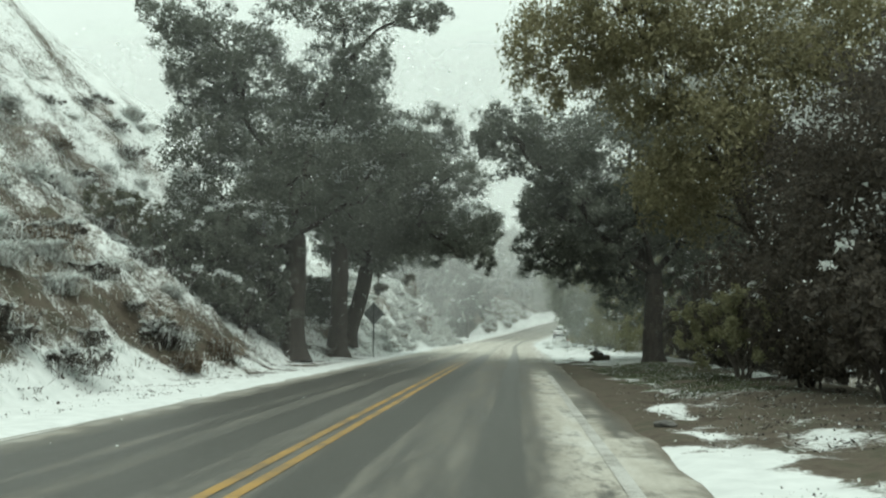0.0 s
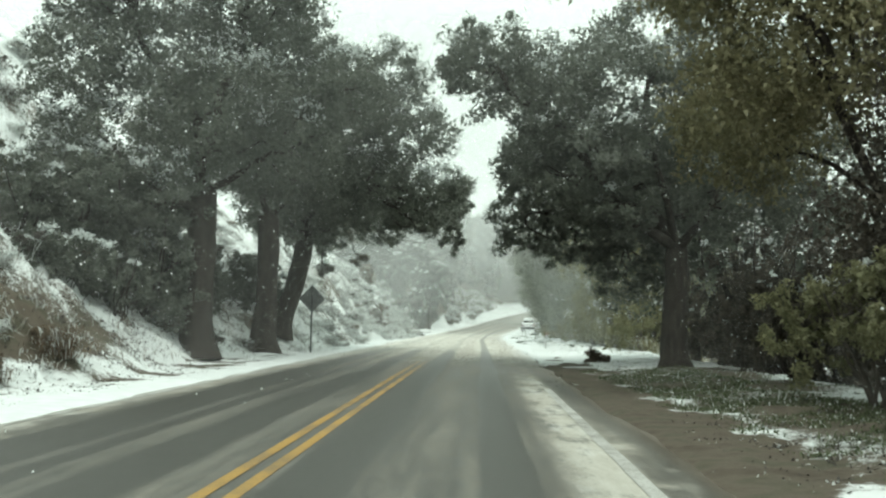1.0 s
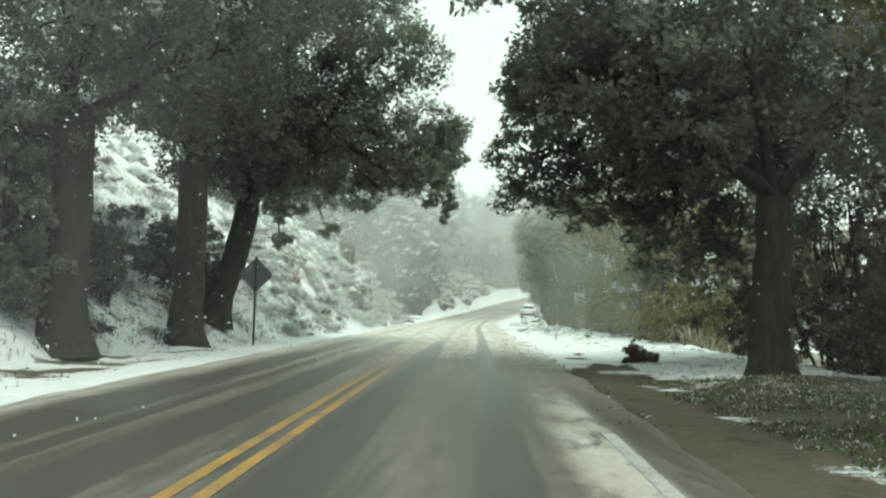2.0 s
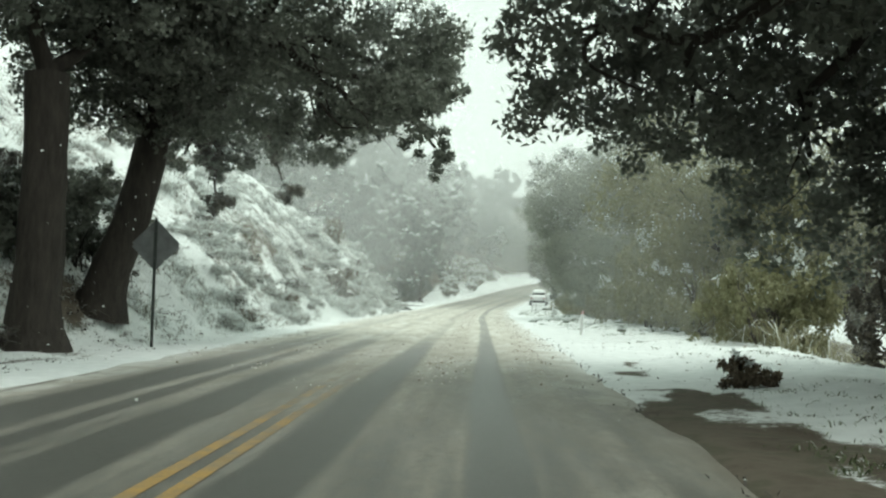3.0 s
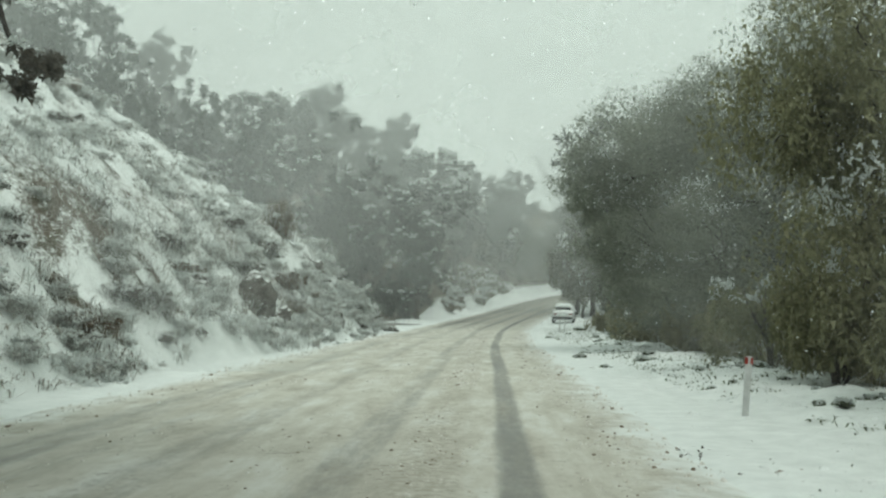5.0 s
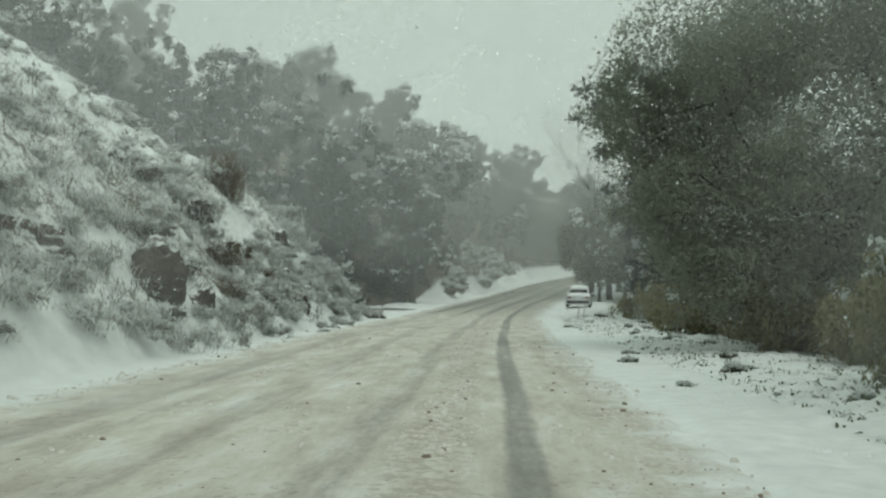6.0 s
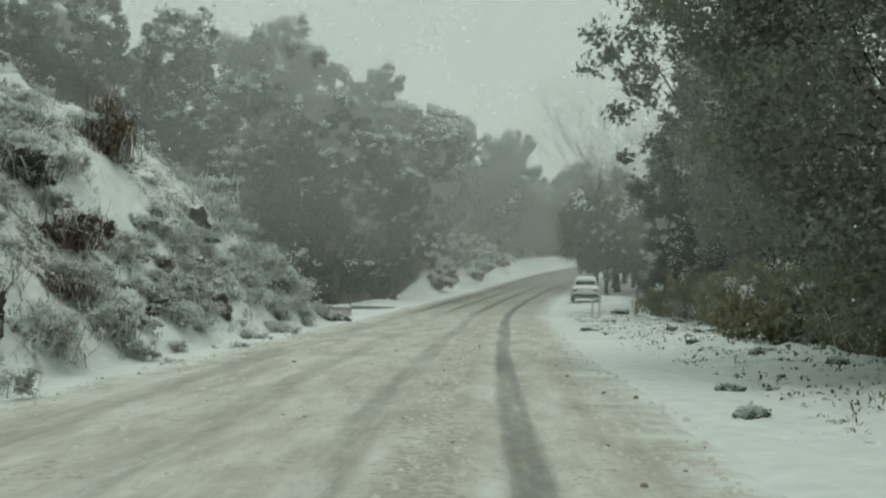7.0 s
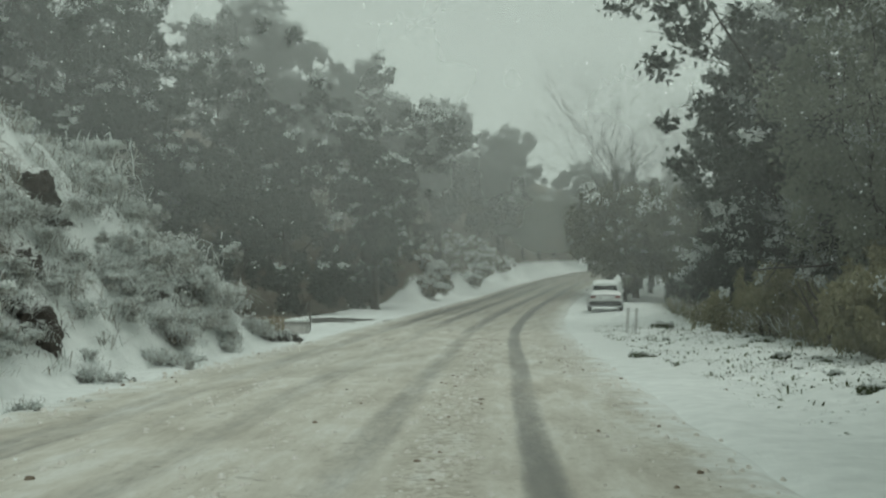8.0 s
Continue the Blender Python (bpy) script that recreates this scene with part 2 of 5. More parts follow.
def mesh_np(name, verts, faces, mats, index=None, smooth=False):
    """A mesh out of numpy rows: faces all have the same number of corners."""
    me = bpy.data.meshes.new(name)
    verts, faces = np.asarray(verts, np.float32), np.asarray(faces, np.int32)
    k = faces.shape[1]
    me.vertices.add(len(verts))
    me.vertices.foreach_set("co", verts.ravel())
    me.loops.add(faces.size)
    me.loops.foreach_set("vertex_index", faces.ravel())
    me.polygons.add(len(faces))
    me.polygons.foreach_set("loop_start", np.arange(0, faces.size, k, dtype=np.int32))
    for mat in mats:
        me.materials.append(mat)
    if index is not None:
        me.polygons.foreach_set("material_index", np.asarray(index, np.int32))
    me.polygons.foreach_set("use_smooth", np.full(len(faces), smooth))
    me.update(calc_edges=True)
    return me


def part(name, bm, material, parent, label=""):
    """A bmesh, or a mesh, as one object under a thing or part."""
    if isinstance(bm, bpy.types.Mesh):
        me = bm
    else:
        me = bpy.data.meshes.new(name)
        bm.to_mesh(me)
        bm.free()
        me.materials.append(material)
    ob = new(name, me)
    ob.parent = parent
    return tagged(ob, label)


def thing(name, m, label, category, group="", kind=""):
    ob = new(name)
    ob.matrix_world = m
    ob.empty_display_size = 0.2
    return tagged(ob, label, category, group, kind)


def hash2(ix, iy, seed):
    h = np.sin(ix * 127.1 + iy * 311.7 + seed * 74.7) * 43758.5453
    return h - np.floor(h)


def vnoise(x, y, seed=0):
    x, y = np.asarray(x, float), np.asarray(y, float)
    ix, iy = np.floor(x), np.floor(y)
    fx, fy = x - ix, y - iy
    fx, fy = fx * fx * (3 - 2 * fx), fy * fy * (3 - 2 * fy)
    a, b = hash2(ix, iy, seed), hash2(ix + 1, iy, seed)
    c, d = hash2(ix, iy + 1, seed), hash2(ix + 1, iy + 1, seed)
    return (a + (b - a) * fx) * (1 - fy) + (c + (d - c) * fx) * fy - 0.5


def fbm(x, y, seed=0, octaves=4):
    out, amp = 0.0, 1.0
    for k in range(octaves):
        out = out + amp * vnoise(x * 2 ** k, y * 2 ** k, seed + k)
        amp *= 0.55
    return out


def sstep(v, a, b):
    q = np.clip((np.asarray(v, float) - a) / (b - a), 0, 1)
    return q * q * (3 - 2 * q)


# ---- the lie of the land ----
KY = np.array([-80, 0, 60, 92, 112, 132, 155, 195, 240, 300, 420.0])
KX = np.array([-8.57, -2.25, 2.49, 5.05, 7.3, 10.7, 15.8, 26.5, 42.0, 70.0, 130.0])
KS = np.gradient(KX, KY)


def cx(y):
    """The road's centre line, x for y: a smooth curve through the knots."""
    y = np.asarray(y, float)
    i = np.clip(np.searchsorted(KY, y) - 1, 0, len(KY) - 2)
    h = KY[i + 1] - KY[i]
    q = (y - KY[i]) / h
    a, b = 2 * q ** 3 - 3 * q ** 2 + 1, q ** 3 - 2 * q ** 2 + q
    c, d = -2 * q ** 3 + 3 * q ** 2, q ** 3 - q ** 2
    return a * KX[i] + b * h * KS[i] + c * KX[i + 1] + d * h * KS[i + 1]


def slope(y):
    return (cx(np.asarray(y) + 0.5) - cx(np.asarray(y) - 0.5))


def road_z(y):
    y = np.asarray(y, float)
    e = np.maximum(y - 95, 0)
    return np.where(y < 150, 0.0004 * e * e, 1.21 + 0.05 * (y - 150))


def offset(x, y):
    return (x - cx(y)) / np.sqrt(1 + slope(y) ** 2)


def softmin(a, b, k=1.5):
    h = np.clip(0.5 + 0.5 * (b - a) / k, 0, 1)
    return b + (a - b) * h - k * h * (1 - h)


def bank(x, y):
    """Height of the cut banks and hills above the road, and how deep into them a place lies."""
    o = offset(x, y)
    toe = 5.0 - 0.6 * sstep(y, 64, 74) + 1.7 * sstep(y, 28, 36) * sstep(y, 50, 44) + 0.5 * vnoise(y * 0.12, 3.3, 5) * 2 + 1.3 * sstep(y, 34, 22) + 0.5 * sstep(y, 44, 47) * sstep(y, 60, 52)
    e1 = softmin(-o - toe, (104.6 - y) * 0.8 + 1.5 * vnoise(x * 0.2, 1.0, 3), 3.0)
    e1 = np.maximum(e1, 0)
    steep = sstep(y, 58, 70)
    h1 = (0.85 + 0.45 * steep) * np.minimum(e1, 3.0) + 0.78 * np.clip(e1 - 3.0, 0, 45) + 0.26 * np.clip(e1 - 7.5, 0, 40) * sstep(y, 66, 50)
    e2 = np.maximum(softmin(-o - 5.4, (y - 138) * 0.9, 2.0), 0)
    h2 = 1.1 * np.minimum(e2, 3.2) + 0.32 * np.clip(e2 - 3.2, 0, 60)
    far = np.maximum(-o - 13, 0)
    h3 = 0.38 * np.clip(far, 0, 80) * sstep(y, 100, 112)
    return np.maximum(np.maximum(h1, h2), h3), np.maximum(e1, e2)


def ground_z(x, y, rough=True):
    x, y = np.asarray(x, float), np.asarray(y, float)
    o = offset(x, y)
    z = road_z(y)
    h, e = bank(x, y)
    right = np.maximum(o - 8.9, 0)
    drop = -0.32 * np.minimum(right, 8) + 0.45 * np.clip(o - 45, 0, 60)
    berm = 0.16 * sstep(o, 4.9, 7.2) * sstep(o, 10.5, 8.5)
    z = z + h + drop + berm
    if rough:
        away = sstep(np.abs(o + 0.2), 4.0, 5.4)
        hilly = sstep(e, 0.2, 2.0)
        z = z + away * (0.10 * fbm(x * 1.3, y * 1.3, 11) + (0.05 + 0.07 * sstep(o, 5.0, 6.5) * sstep(y, 46, 60)) * fbm(x * 2.2, y * 2.2, 21, 3))
        z = z + hilly * (0.75 * fbm(x * 0.35, y * 0.35, 31) + 0.4 * fbm(x * 1.0, y * 1.0, 41) + 0.34 * fbm(x * 2.1, y * 2.1, 51, 3))
    z = z - 0.10 * sstep(np.abs(o), 3.95, 3.5)
    return z


def axis(fine_a, fine_b, step, lo, hi):
    out = list(np.arange(fine_a, fine_b, step))
    d = step
    q = fine_b
    while q < hi:
        out.append(q)
        d *= 1.12
        q += d
    out.append(hi)
    d, q = step, fine_a
    while q > lo:
        d *= 1.12
        q -= d
        out.insert(0, max(q, lo))
    return np.array(out)


GX, GY = axis(-18, 15, 0.24, -700, 800), axis(-2, 126, 0.33, -400, 1500)
xx, yy = np.meshgrid(GX, GY)
zz = ground_z(xx, yy)
nx, ny = len(GX), len(GY)
ii = np.arange(nx * ny).reshape(ny, nx)
quads = np.stack([ii[:-1, :-1], ii[:-1, 1:], ii[1:, 1:], ii[1:, :-1]], -1).reshape(-1, 4)
me = mesh_np("ground", np.stack([xx, yy, zz], -1).reshape(-1, 3), quads, [M_GROUND], smooth=True)
oo = offset(xx, yy)
be = bank(xx, yy)[1]
cover = np.full(xx.shape, 1.05)
cover -= sstep(be, 0.1, 1.2) * (0.38 + 0.15 * fbm(xx * 0.25, yy * 0.25, 61) + 0.12 * fbm(xx * 0.9, yy * 0.9, 62)) + sstep(be, 0.2, 1.0) * 0.03 * sstep(yy, 46, 36)
cover -= (0.34 + 0.25 * fbm(xx * 0.5, yy * 0.5, 68)) * sstep(oo, 4.4, 5.2) * sstep(yy, 41, 34) * sstep(oo, 44, 30)
cover -= (0.04 + 0.25 * fbm(xx * 0.9, yy * 0.9, 69)) * sstep(-oo, 4.3, 5.2) * sstep(be, 4.6, 0.5) * sstep(yy, 52, 40) * sstep(yy, 8, 20)
cover -= (0.55 - 0.42 * sstep(oo, 28, 42) + 0.25 * fbm(xx * 0.12, yy * 0.12, 79)) * sstep(oo, 9.6, 11.5) + 0.75 * sstep(-oo, 6.5, 9) * sstep(yy, 103, 112)
wave = fbm(xx * 0.8, yy * 0.5, 8)
dirt = sstep(oo, 3.2, 3.5) * sstep(oo + 1.1 * wave, 5.0 + 0.8 * sstep(yy, 18, 26), 4.2) * sstep(yy + 6 * wave, 9, 14) * sstep(yy + 9 * wave, 47, 38)
cover -= 0.75 * dirt + 0.06 * sstep(be, 0.4, 1.2) * sstep(yy, 52, 62) + (0.14 + 0.35 * fbm(xx * 1.1, yy * 1.1, 77)) * sstep(oo, 3.8, 4.6) * sstep(yy, 20, 14)
cover -= (0.12 + 0.25 * fbm(xx * 0.8, yy * 0.8, 75)) * sstep(-oo, 4.0, 4.7) * sstep(-oo, 9.0, 5.5) * sstep(yy, 20, 28) * sstep(yy, 56, 46)
cover += 0.08 * sstep(be, 0.2, 1.0) * sstep(yy, 48, 56)
cover -= 0.11 * sstep(oo, 4.4, 5.0) * sstep(oo, 9.5, 8.0) * sstep(yy, 22, 16)
cover -= (0.22 + 0.35 * fbm(xx * 1.2, yy * 1.2, 91)) * sstep(-oo, 4.3, 4.9) * sstep(-oo, 7.6, 6.2) * sstep(yy, 18, 26) * sstep(yy, 52, 46)
cover -= (0.04 + 0.3 * fbm(xx * 1.4, yy * 1.4, 92)) * sstep(be, 0.0, 0.4) * sstep(be, 3.0, 1.5) * sstep(yy, 44, 50) * sstep(yy, 76, 68)
cover -= 0.18 * sstep(oo, 5.0, 5.6) * sstep(oo, 9.0, 7.6) * sstep(yy, 18, 23) * sstep(yy, 37, 33)
at = me.attributes.new("cover", "FLOAT", "POINT")
at.data.foreach_set("value", cover.ravel().astype(np.float32))
tagged(new("ground", me), "snow-covered canyon ground with brown soil showing through", "ground", kind="structure")

# ---- the road ----
ry = np.concatenate([np.arange(-30, 24, 0.5), np.arange(24, 128, 0.18), np.arange(128, 330, 1.5)])
ru = np.linspace(-4.05, 4.05, 65)
uu, vv = np.meshgrid(ru, ry)
sl = slope(vv)
nn = np.sqrt(1 + sl ** 2)
rx_, ry_ = cx(vv) + uu / nn, vv - uu * sl / nn
ridge = np.zeros_like(uu) + 1.0
for at_u in (0.55, 2.02, -0.95, -2.45):
    ridge = ridge * (1 - 0.95 * np.exp(-((uu - at_u) / 0.3) ** 2))
deep = sstep(vv, 30, 60)
rz_ = road_z(vv) + 0.012 - 0.16 * sstep(np.abs(uu) + 0.25 * vnoise(uu * 2 + 9, vv * 0.9, 17), 3.6, 4.05) - 0.02 * (uu / 4) ** 2
rz_ = rz_ + deep * ridge * (0.018 + 0.022 * np.maximum(fbm(uu * 1.9, vv * 1.3, 71, 3), 0))
nx, ny = len(ru), len(ry)
ii = np.arange(nx * ny).reshape(ny, nx)
quads = np.stack([ii[:-1, :-1], ii[:-1, 1:], ii[1:, 1:], ii[1:, :-1]], -1).reshape(-1, 4)
me = mesh_np("road", np.stack([rx_, ry_, rz_], -1).reshape(-1, 3), quads, [M_ROAD], smooth=True)
lay = me.uv_layers.new(name="road")
flat = np.stack([uu, vv], -1).reshape(-1, 2)[quads.ravel()]
lay.data.foreach_set("uv", flat.astype(np.float32).ravel())
tagged(new("road", me), "two-lane asphalt road with slush and tyre tracks", "road", kind="structure")


def road_strip(name, u0, u1, y0, y1, material, label):
    ys = np.arange(y0, y1, 0.5)
    s = slope(ys)
    n = np.sqrt(1 + s * s)
    v = []
    for u in (u0, u1):
        wob = 0.012 * vnoise(ys * 0.8, u, 4)
        v.append(np.stack([cx(ys) + (u + wob) / n, ys - u * s / n, road_z(ys) + 0.018 - 0.02 * (u / 4) ** 2 + 0 * ys], -1))
    k = len(ys)
    f = [(i, k + i, k + i + 1, i + 1) for i in range(k - 1)]
    f = [(a, d, c, b) for a, b, c, d in f] if u0 > u1 else f
    tagged(new(name, mesh_np(name, np.concatenate(v), f, [material])), label, "road marking", kind="structure")


road_strip("yellow_line", -0.17, -0.06, -20, 45, M_YELLOW, "worn yellow centre line, one of a pair")
road_strip("yellow_line", 0.06, 0.17, -20, 45, M_YELLOW, "worn yellow centre line, one of a pair")
road_strip("white_line", 3.02, 3.15, -20, 29, M_WHITE, "worn white edge line half under slush")
road_strip("white_line", -3.55, -3.44, -20, 48, M_WHITE, "worn white edge line half under slush")


def side_road():
    """A bare wet lane that joins the road from the left beyond the nose of the bank."""
    line = [(5.6, 117.5), (1.5, 116.6), (-3.5, 113.0), (-9.0, 107.5), (-16.0, 103.5), (-26.0, 102.0)]
    half = (3.6, 3.0, 2.8, 2.4, 2.2, 2.0)
    v, m = [], 9
    for (x, y), h in zip(line, half):
        for q in np.linspace(-1, 1, m):
            px, py = x + 0.35 * h * q * 0.4, y + h * q
            v.append((px, py, float(ground_z(px, py)) + 0.025))
    f = [(i * m + j, (i + 1) * m + j, (i + 1) * m + j + 1, i * m + j + 1) for i in range(len(line) - 1) for j in range(m - 1)]
    f = [q[::-1] for q in f]
    tagged(new("side_road", mesh_np("side_road", v, f, [M_LANE], smooth=True)), "wet dark lane joining the road past the bank", "road", kind="structure")


M_LANE = mat_plain("wet_bare_asphalt", (0.05, 0.05, 0.047), (0.12, 0.115, 0.105), 1.2, 0.45)
side_road()


# ---- plants ----
def tube(points, radii, sides=8, wobble=0.08):
    """Vertices and quads of a bent, tapered limb."""
    p = np.asarray(points, float)
    n = len(p)
    t = np.gradient(p, axis=0)
    t /= np.linalg.norm(t, axis=1)[:, None] + 1e-9
    ref = np.array([0.3, 0.9, 0.2]) if abs(t[0][2]) > 0.7 else np.array([0, 0, 1.0])
    a = np.cross(t, ref)
    a /= np.linalg.norm(a, axis=1)[:, None] + 1e-9
    b = np.cross(t, a)
    ang = np.linspace(0, 2 * np.pi, sides, endpoint=False)
    r = np.asarray(radii, float)[:, None] * (1 + wobble * rng.standard_normal((n, sides)))
    v = p[:, None, :] + r[..., None] * (np.cos(ang)[None, :, None] * a[:, None, :] + np.sin(ang)[None, :, None] * b[:, None, :])
    i = np.arange(n * sides).reshape(n, sides)
    j = np.roll(i, -1, axis=1)
    f = np.stack([i[:-1], j[:-1], j[1:], i[1:]], -1).reshape(-1, 4)
    return v.reshape(-1, 3), f


def bend(a, b, n=6, sag=0.0, wild=0.12):
    """A crooked line from a to b."""
    a, b = np.asarray(a, float), np.asarray(b, float)
    q = np.linspace(0, 1, n)[:, None]
    p = a + (b - a) * q
    size = np.linalg.norm(b - a)
    for k in (1, 2, 3):
        p += rng.standard_normal(3) * wild * size * 0.32 / k * np.sin(np.pi * k * q)
    p[:, 2] += sag * size * np.sin(np.pi * q[:, 0])
    return p


def joined(name, pieces, mats, smooth=True):
    v, f, k = [], [], 0
    for pv, pf in pieces:
        v.append(pv)
        f.append(pf + k)
        k += len(pv)
    return mesh_np(name, np.concatenate(v), np.concatenate(f), mats, smooth=smooth)


def leaves_at(pts, size, normals, hang=0.0):
    """One pointed leaf at each point."""
    n = len(pts)
    d = rng.standard_normal((n, 3))
    d[:, 2] -= hang * 2.2
    d /= np.linalg.norm(d, axis=1)[:, None]
    s = np.cross(d, normals + 0.6 * rng.standard_normal((n, 3)))
    s /= np.linalg.norm(s, axis=1)[:, None] + 1e-9
    ln = size * (0.6 + 0.8 * rng.random(n))[:, None]
    wd = ln * (0.28 + 0.2 * rng.random(n))[:, None] * (1 - 0.45 * hang)
    v = np.stack([pts + s * wd, pts + d * ln, pts - s * wd], 1)
    return v.reshape(-1, 3), np.arange(3 * n).reshape(n, 3)


def crown_mesh(name, blobs, count, size, mats, snow=0.25, hang=0.0, clump=0.75):
    """Leaves gathered in many small clumps over the blobs (x, y, z, rx, ry, rz), with gaps between; the upper ones carry snow."""
    blobs, count, size = np.asarray(blobs, float), int(count * 1.75), size * 0.85
    area = blobs[:, 3] * blobs[:, 4] + blobs[:, 4] * blobs[:, 5] + blobs[:, 3] * blobs[:, 5]
    share = area / area.sum()
    v, f, mi, k = [], [], [], 0
    for row, sh in zip(blobs, share):
        n = max(60, int(count * sh))
        per = 64
        nc = max(4, n // per)
        # clump centres over the blob's shell
        c = rng.standard_normal((nc, 3))
        c /= np.linalg.norm(c, axis=1)[:, None]
        lump = 1 + 0.22 * np.sin(3 * c[:, 0] + row[0]) * np.cos(4 * c[:, 1] + row[1]) + 0.12 * rng.standard_normal(nc)
        lump = np.clip(lump, 0.65, 1.2)
        rad = (0.55 + 0.45 * rng.random(nc) ** 0.5) * lump
        ctr = c * rad[:, None] * row[3:6] + row[:3]
        cs = clump * (0.5 + 0.7 * rng.random(nc)) * min(1.0, 0.35 * row[3:6].mean())
        cs = np.maximum(cs, size * 1.5)
        g = np.clip(rng.standard_normal((nc, per, 3)), -1.7, 1.7) * 0.47
        pts = ctr[:, None, :] + g * cs[:, None, None] * np.array([1, 1, 0.8 + hang])
        nrm = np.repeat(c, per, axis=0)
        pts = pts.reshape(-1, 3)
        pv, pf = leaves_at(pts, size, nrm, hang)
        laden = np.repeat(c[:, 2] + 0.6 * (rng.random(nc) - 0.5), per) > 1.0 - 1.35 * snow
        upper = g[:, :, 2].reshape(-1) > 0.12 * rng.standard_normal(nc * per) + 0.05 - 0.35 * snow
        mi.append((laden & upper).astype(int))
        v.append(pv)
        f.append(pf + k)
        k += len(pv)
    return mesh_np(name, np.concatenate(v), np.concatenate(f), mats, np.concatenate(mi))


def tree(name, base, trunk, blobs, count, size, leaf, label, snow=0.2, hang=0.0, lean=(0, 0), fork=0.4, twigs=3, clump=0.75, category="tree", group="", level=True):
    """trunk: radius and height of the first fork; blobs from the base, their heights above the road's level or, not level, above the base."""
    z = float(ground_z(base[0], base[1], False)) - 0.15
    if level:
        blobs = [(*row[:2], row[2] - z, *row[3:]) for row in blobs]
    ob = thing(name, pose(base[0], base[1], z), label, category, group)
    r, h = trunk
    top = np.array([lean[0], lean[1], h])
    stem = bend((0, 0, 0), top, 9, wild=0.05)
    # each bough leaves the nearest fitting place on the limbs that stand already; limbs thicken with what they carry
    limbs, parents, home = [stem], [None], [0.0]
    for row in sorted(blobs, key=lambda q: np.linalg.norm(np.array(q[:3]) - top)):
        c = np.array(row[:3], float)
        best = None
        for k, line in enumerate(limbs):
            for i in range(5 if k == 0 else 2, len(line) - (0 if k == 0 else 2)):
                d = np.linalg.norm(c - line[i])
                way = line[i] - line[i - 1]
                turn = 1 - float(np.dot(way, c - line[i])) / (np.linalg.norm(way) * d + 1e-6)
                cost = d * (1 + 0.35 * turn) + 0.45 * (home[k] + 0.12 * i * (k > 0))
                if best is None or cost < best[0]:
                    best = (cost, k, i)
        _, k, i = best
        limbs.append(bend(limbs[k][i], c, 10, 0.07, 0.2))
        parents.append((k, i))
        home.append(home[k] + np.linalg.norm(c - limbs[k][i]))
    load = [1.0] * len(limbs)
    for k in range(len(limbs) - 1, 0, -1):
        load[parents[k][0]] += load[k]
    pieces = [tube(stem, np.interp(np.linspace(0, 1, 9), [0, 0.08, 0.2, 1], [r * 1.6, r * 1.2, r, r * 0.85]), 12, 0.05)]
    for k, (line, row) in enumerate(zip(limbs[1:], sorted(blobs, key=lambda q: np.linalg.norm(np.array(q[:3]) - top))), 1):
        rr = min(r * 0.75, r * fork * 0.62 * (load[k] / 2) ** 0.42)
        pieces.append(tube(line, rr * np.linspace(1, 0.35, 10), 8, 0.06))
        for _ in range(twigs):
            p = line[rng.integers(4, 10)]
            e = np.array(row[:3]) + np.clip(rng.standard_normal(3), -1.2, 1.2) * np.array(row[3:6]) * 0.55
            twig = bend(p, e, 7, -0.04, 0.25)
            pieces.append(tube(twig, np.linspace(rr * 0.3, 0.012, 7), 5, 0.05))
            if twigs > 2:
                pieces.append(tube(bend(twig[3], twig[3] + 0.6 * (e - p) * (0.5 + rng.random(3)), 5, 0, 0.3), np.linspace(rr * 0.16, 0.008, 5), 4, 0.05))
    part("trunk", joined("trunk", pieces, [M_BARK]), None, ob)
    part("crown", crown_mesh("crown", blobs, count, size, [leaf, M_LEAFSNOW], snow, hang, clump), None, ob)
    return ob


def spread(center, size, n, blob):
    """n blobs scattered through an ellipsoid."""
    out = []
    for _ in range(n):
        d = rng.standard_normal(3)
        d /= np.linalg.norm(d)
        p = np.array(center) + d * np.array(size) * (0.35 + 0.6 * rng.random())
        b = blob * (0.7 + 0.6 * rng.random())
        out.append((*p, b, b, b * 0.92))
    return out


# two live oaks on the foot of the hill, arching over the road
tree("oak_tree", (-5.8, 38.9), (0.46, 5.0),
     [(-3.2, 0, 6.2, 2.0, 2.2, 1.8), (0.6, -0.5, 7.4, 2.2, 2.2, 1.9), (2.6, 0.6, 6.4, 1.7, 2.0, 1.5), (-1.2, 1.0, 9.3, 2.4, 2.2, 1.7),
      (1.4, 0.2, 10.6, 2.1, 2.0, 1.5), (-3.8, -0.5, 8.6, 1.6, 2.0, 1.5), (-2.8, -1, 12.6, 2.2, 1.8, 1.2), (1.6, -1.5, 13.9, 2.6, 1.6, 0.9),
      (-4.8, -1, 13.4, 1.6, 1.5, 0.9), (-2.0, -0.5, 11.2, 2.2, 2.0, 1.4), (2.5, -0.5, 12.1, 1.7, 1.5, 1.3), (-3.7, -0.5, 11.2, 1.6, 1.6, 1.5), (-2.4, -0.8, 3.8, 1.6, 1.5, 1.5), (-0.9, -0.9, 2.4, 1.1, 1.0, 1.5), (-3.3, -1.0, 5.0, 1.6, 1.6, 1.6), (-1.0, -1.0, 4.6, 1.4, 1.2, 1.4), (-2.0, 0.0, 4.3, 1.6, 1.5, 1.3), (4.2, 0.5, 8.4, 1.5, 1.8, 1.4), (5.0, -1.0, 13.7, 1.3, 1.2, 0.7), (-3.5, 0.3, 5.2, 1.5, 1.4, 1.2)],
     70000, 0.13, M_OAK, "tall dark evergreen oak dusted with snow beside the road", 0.22)
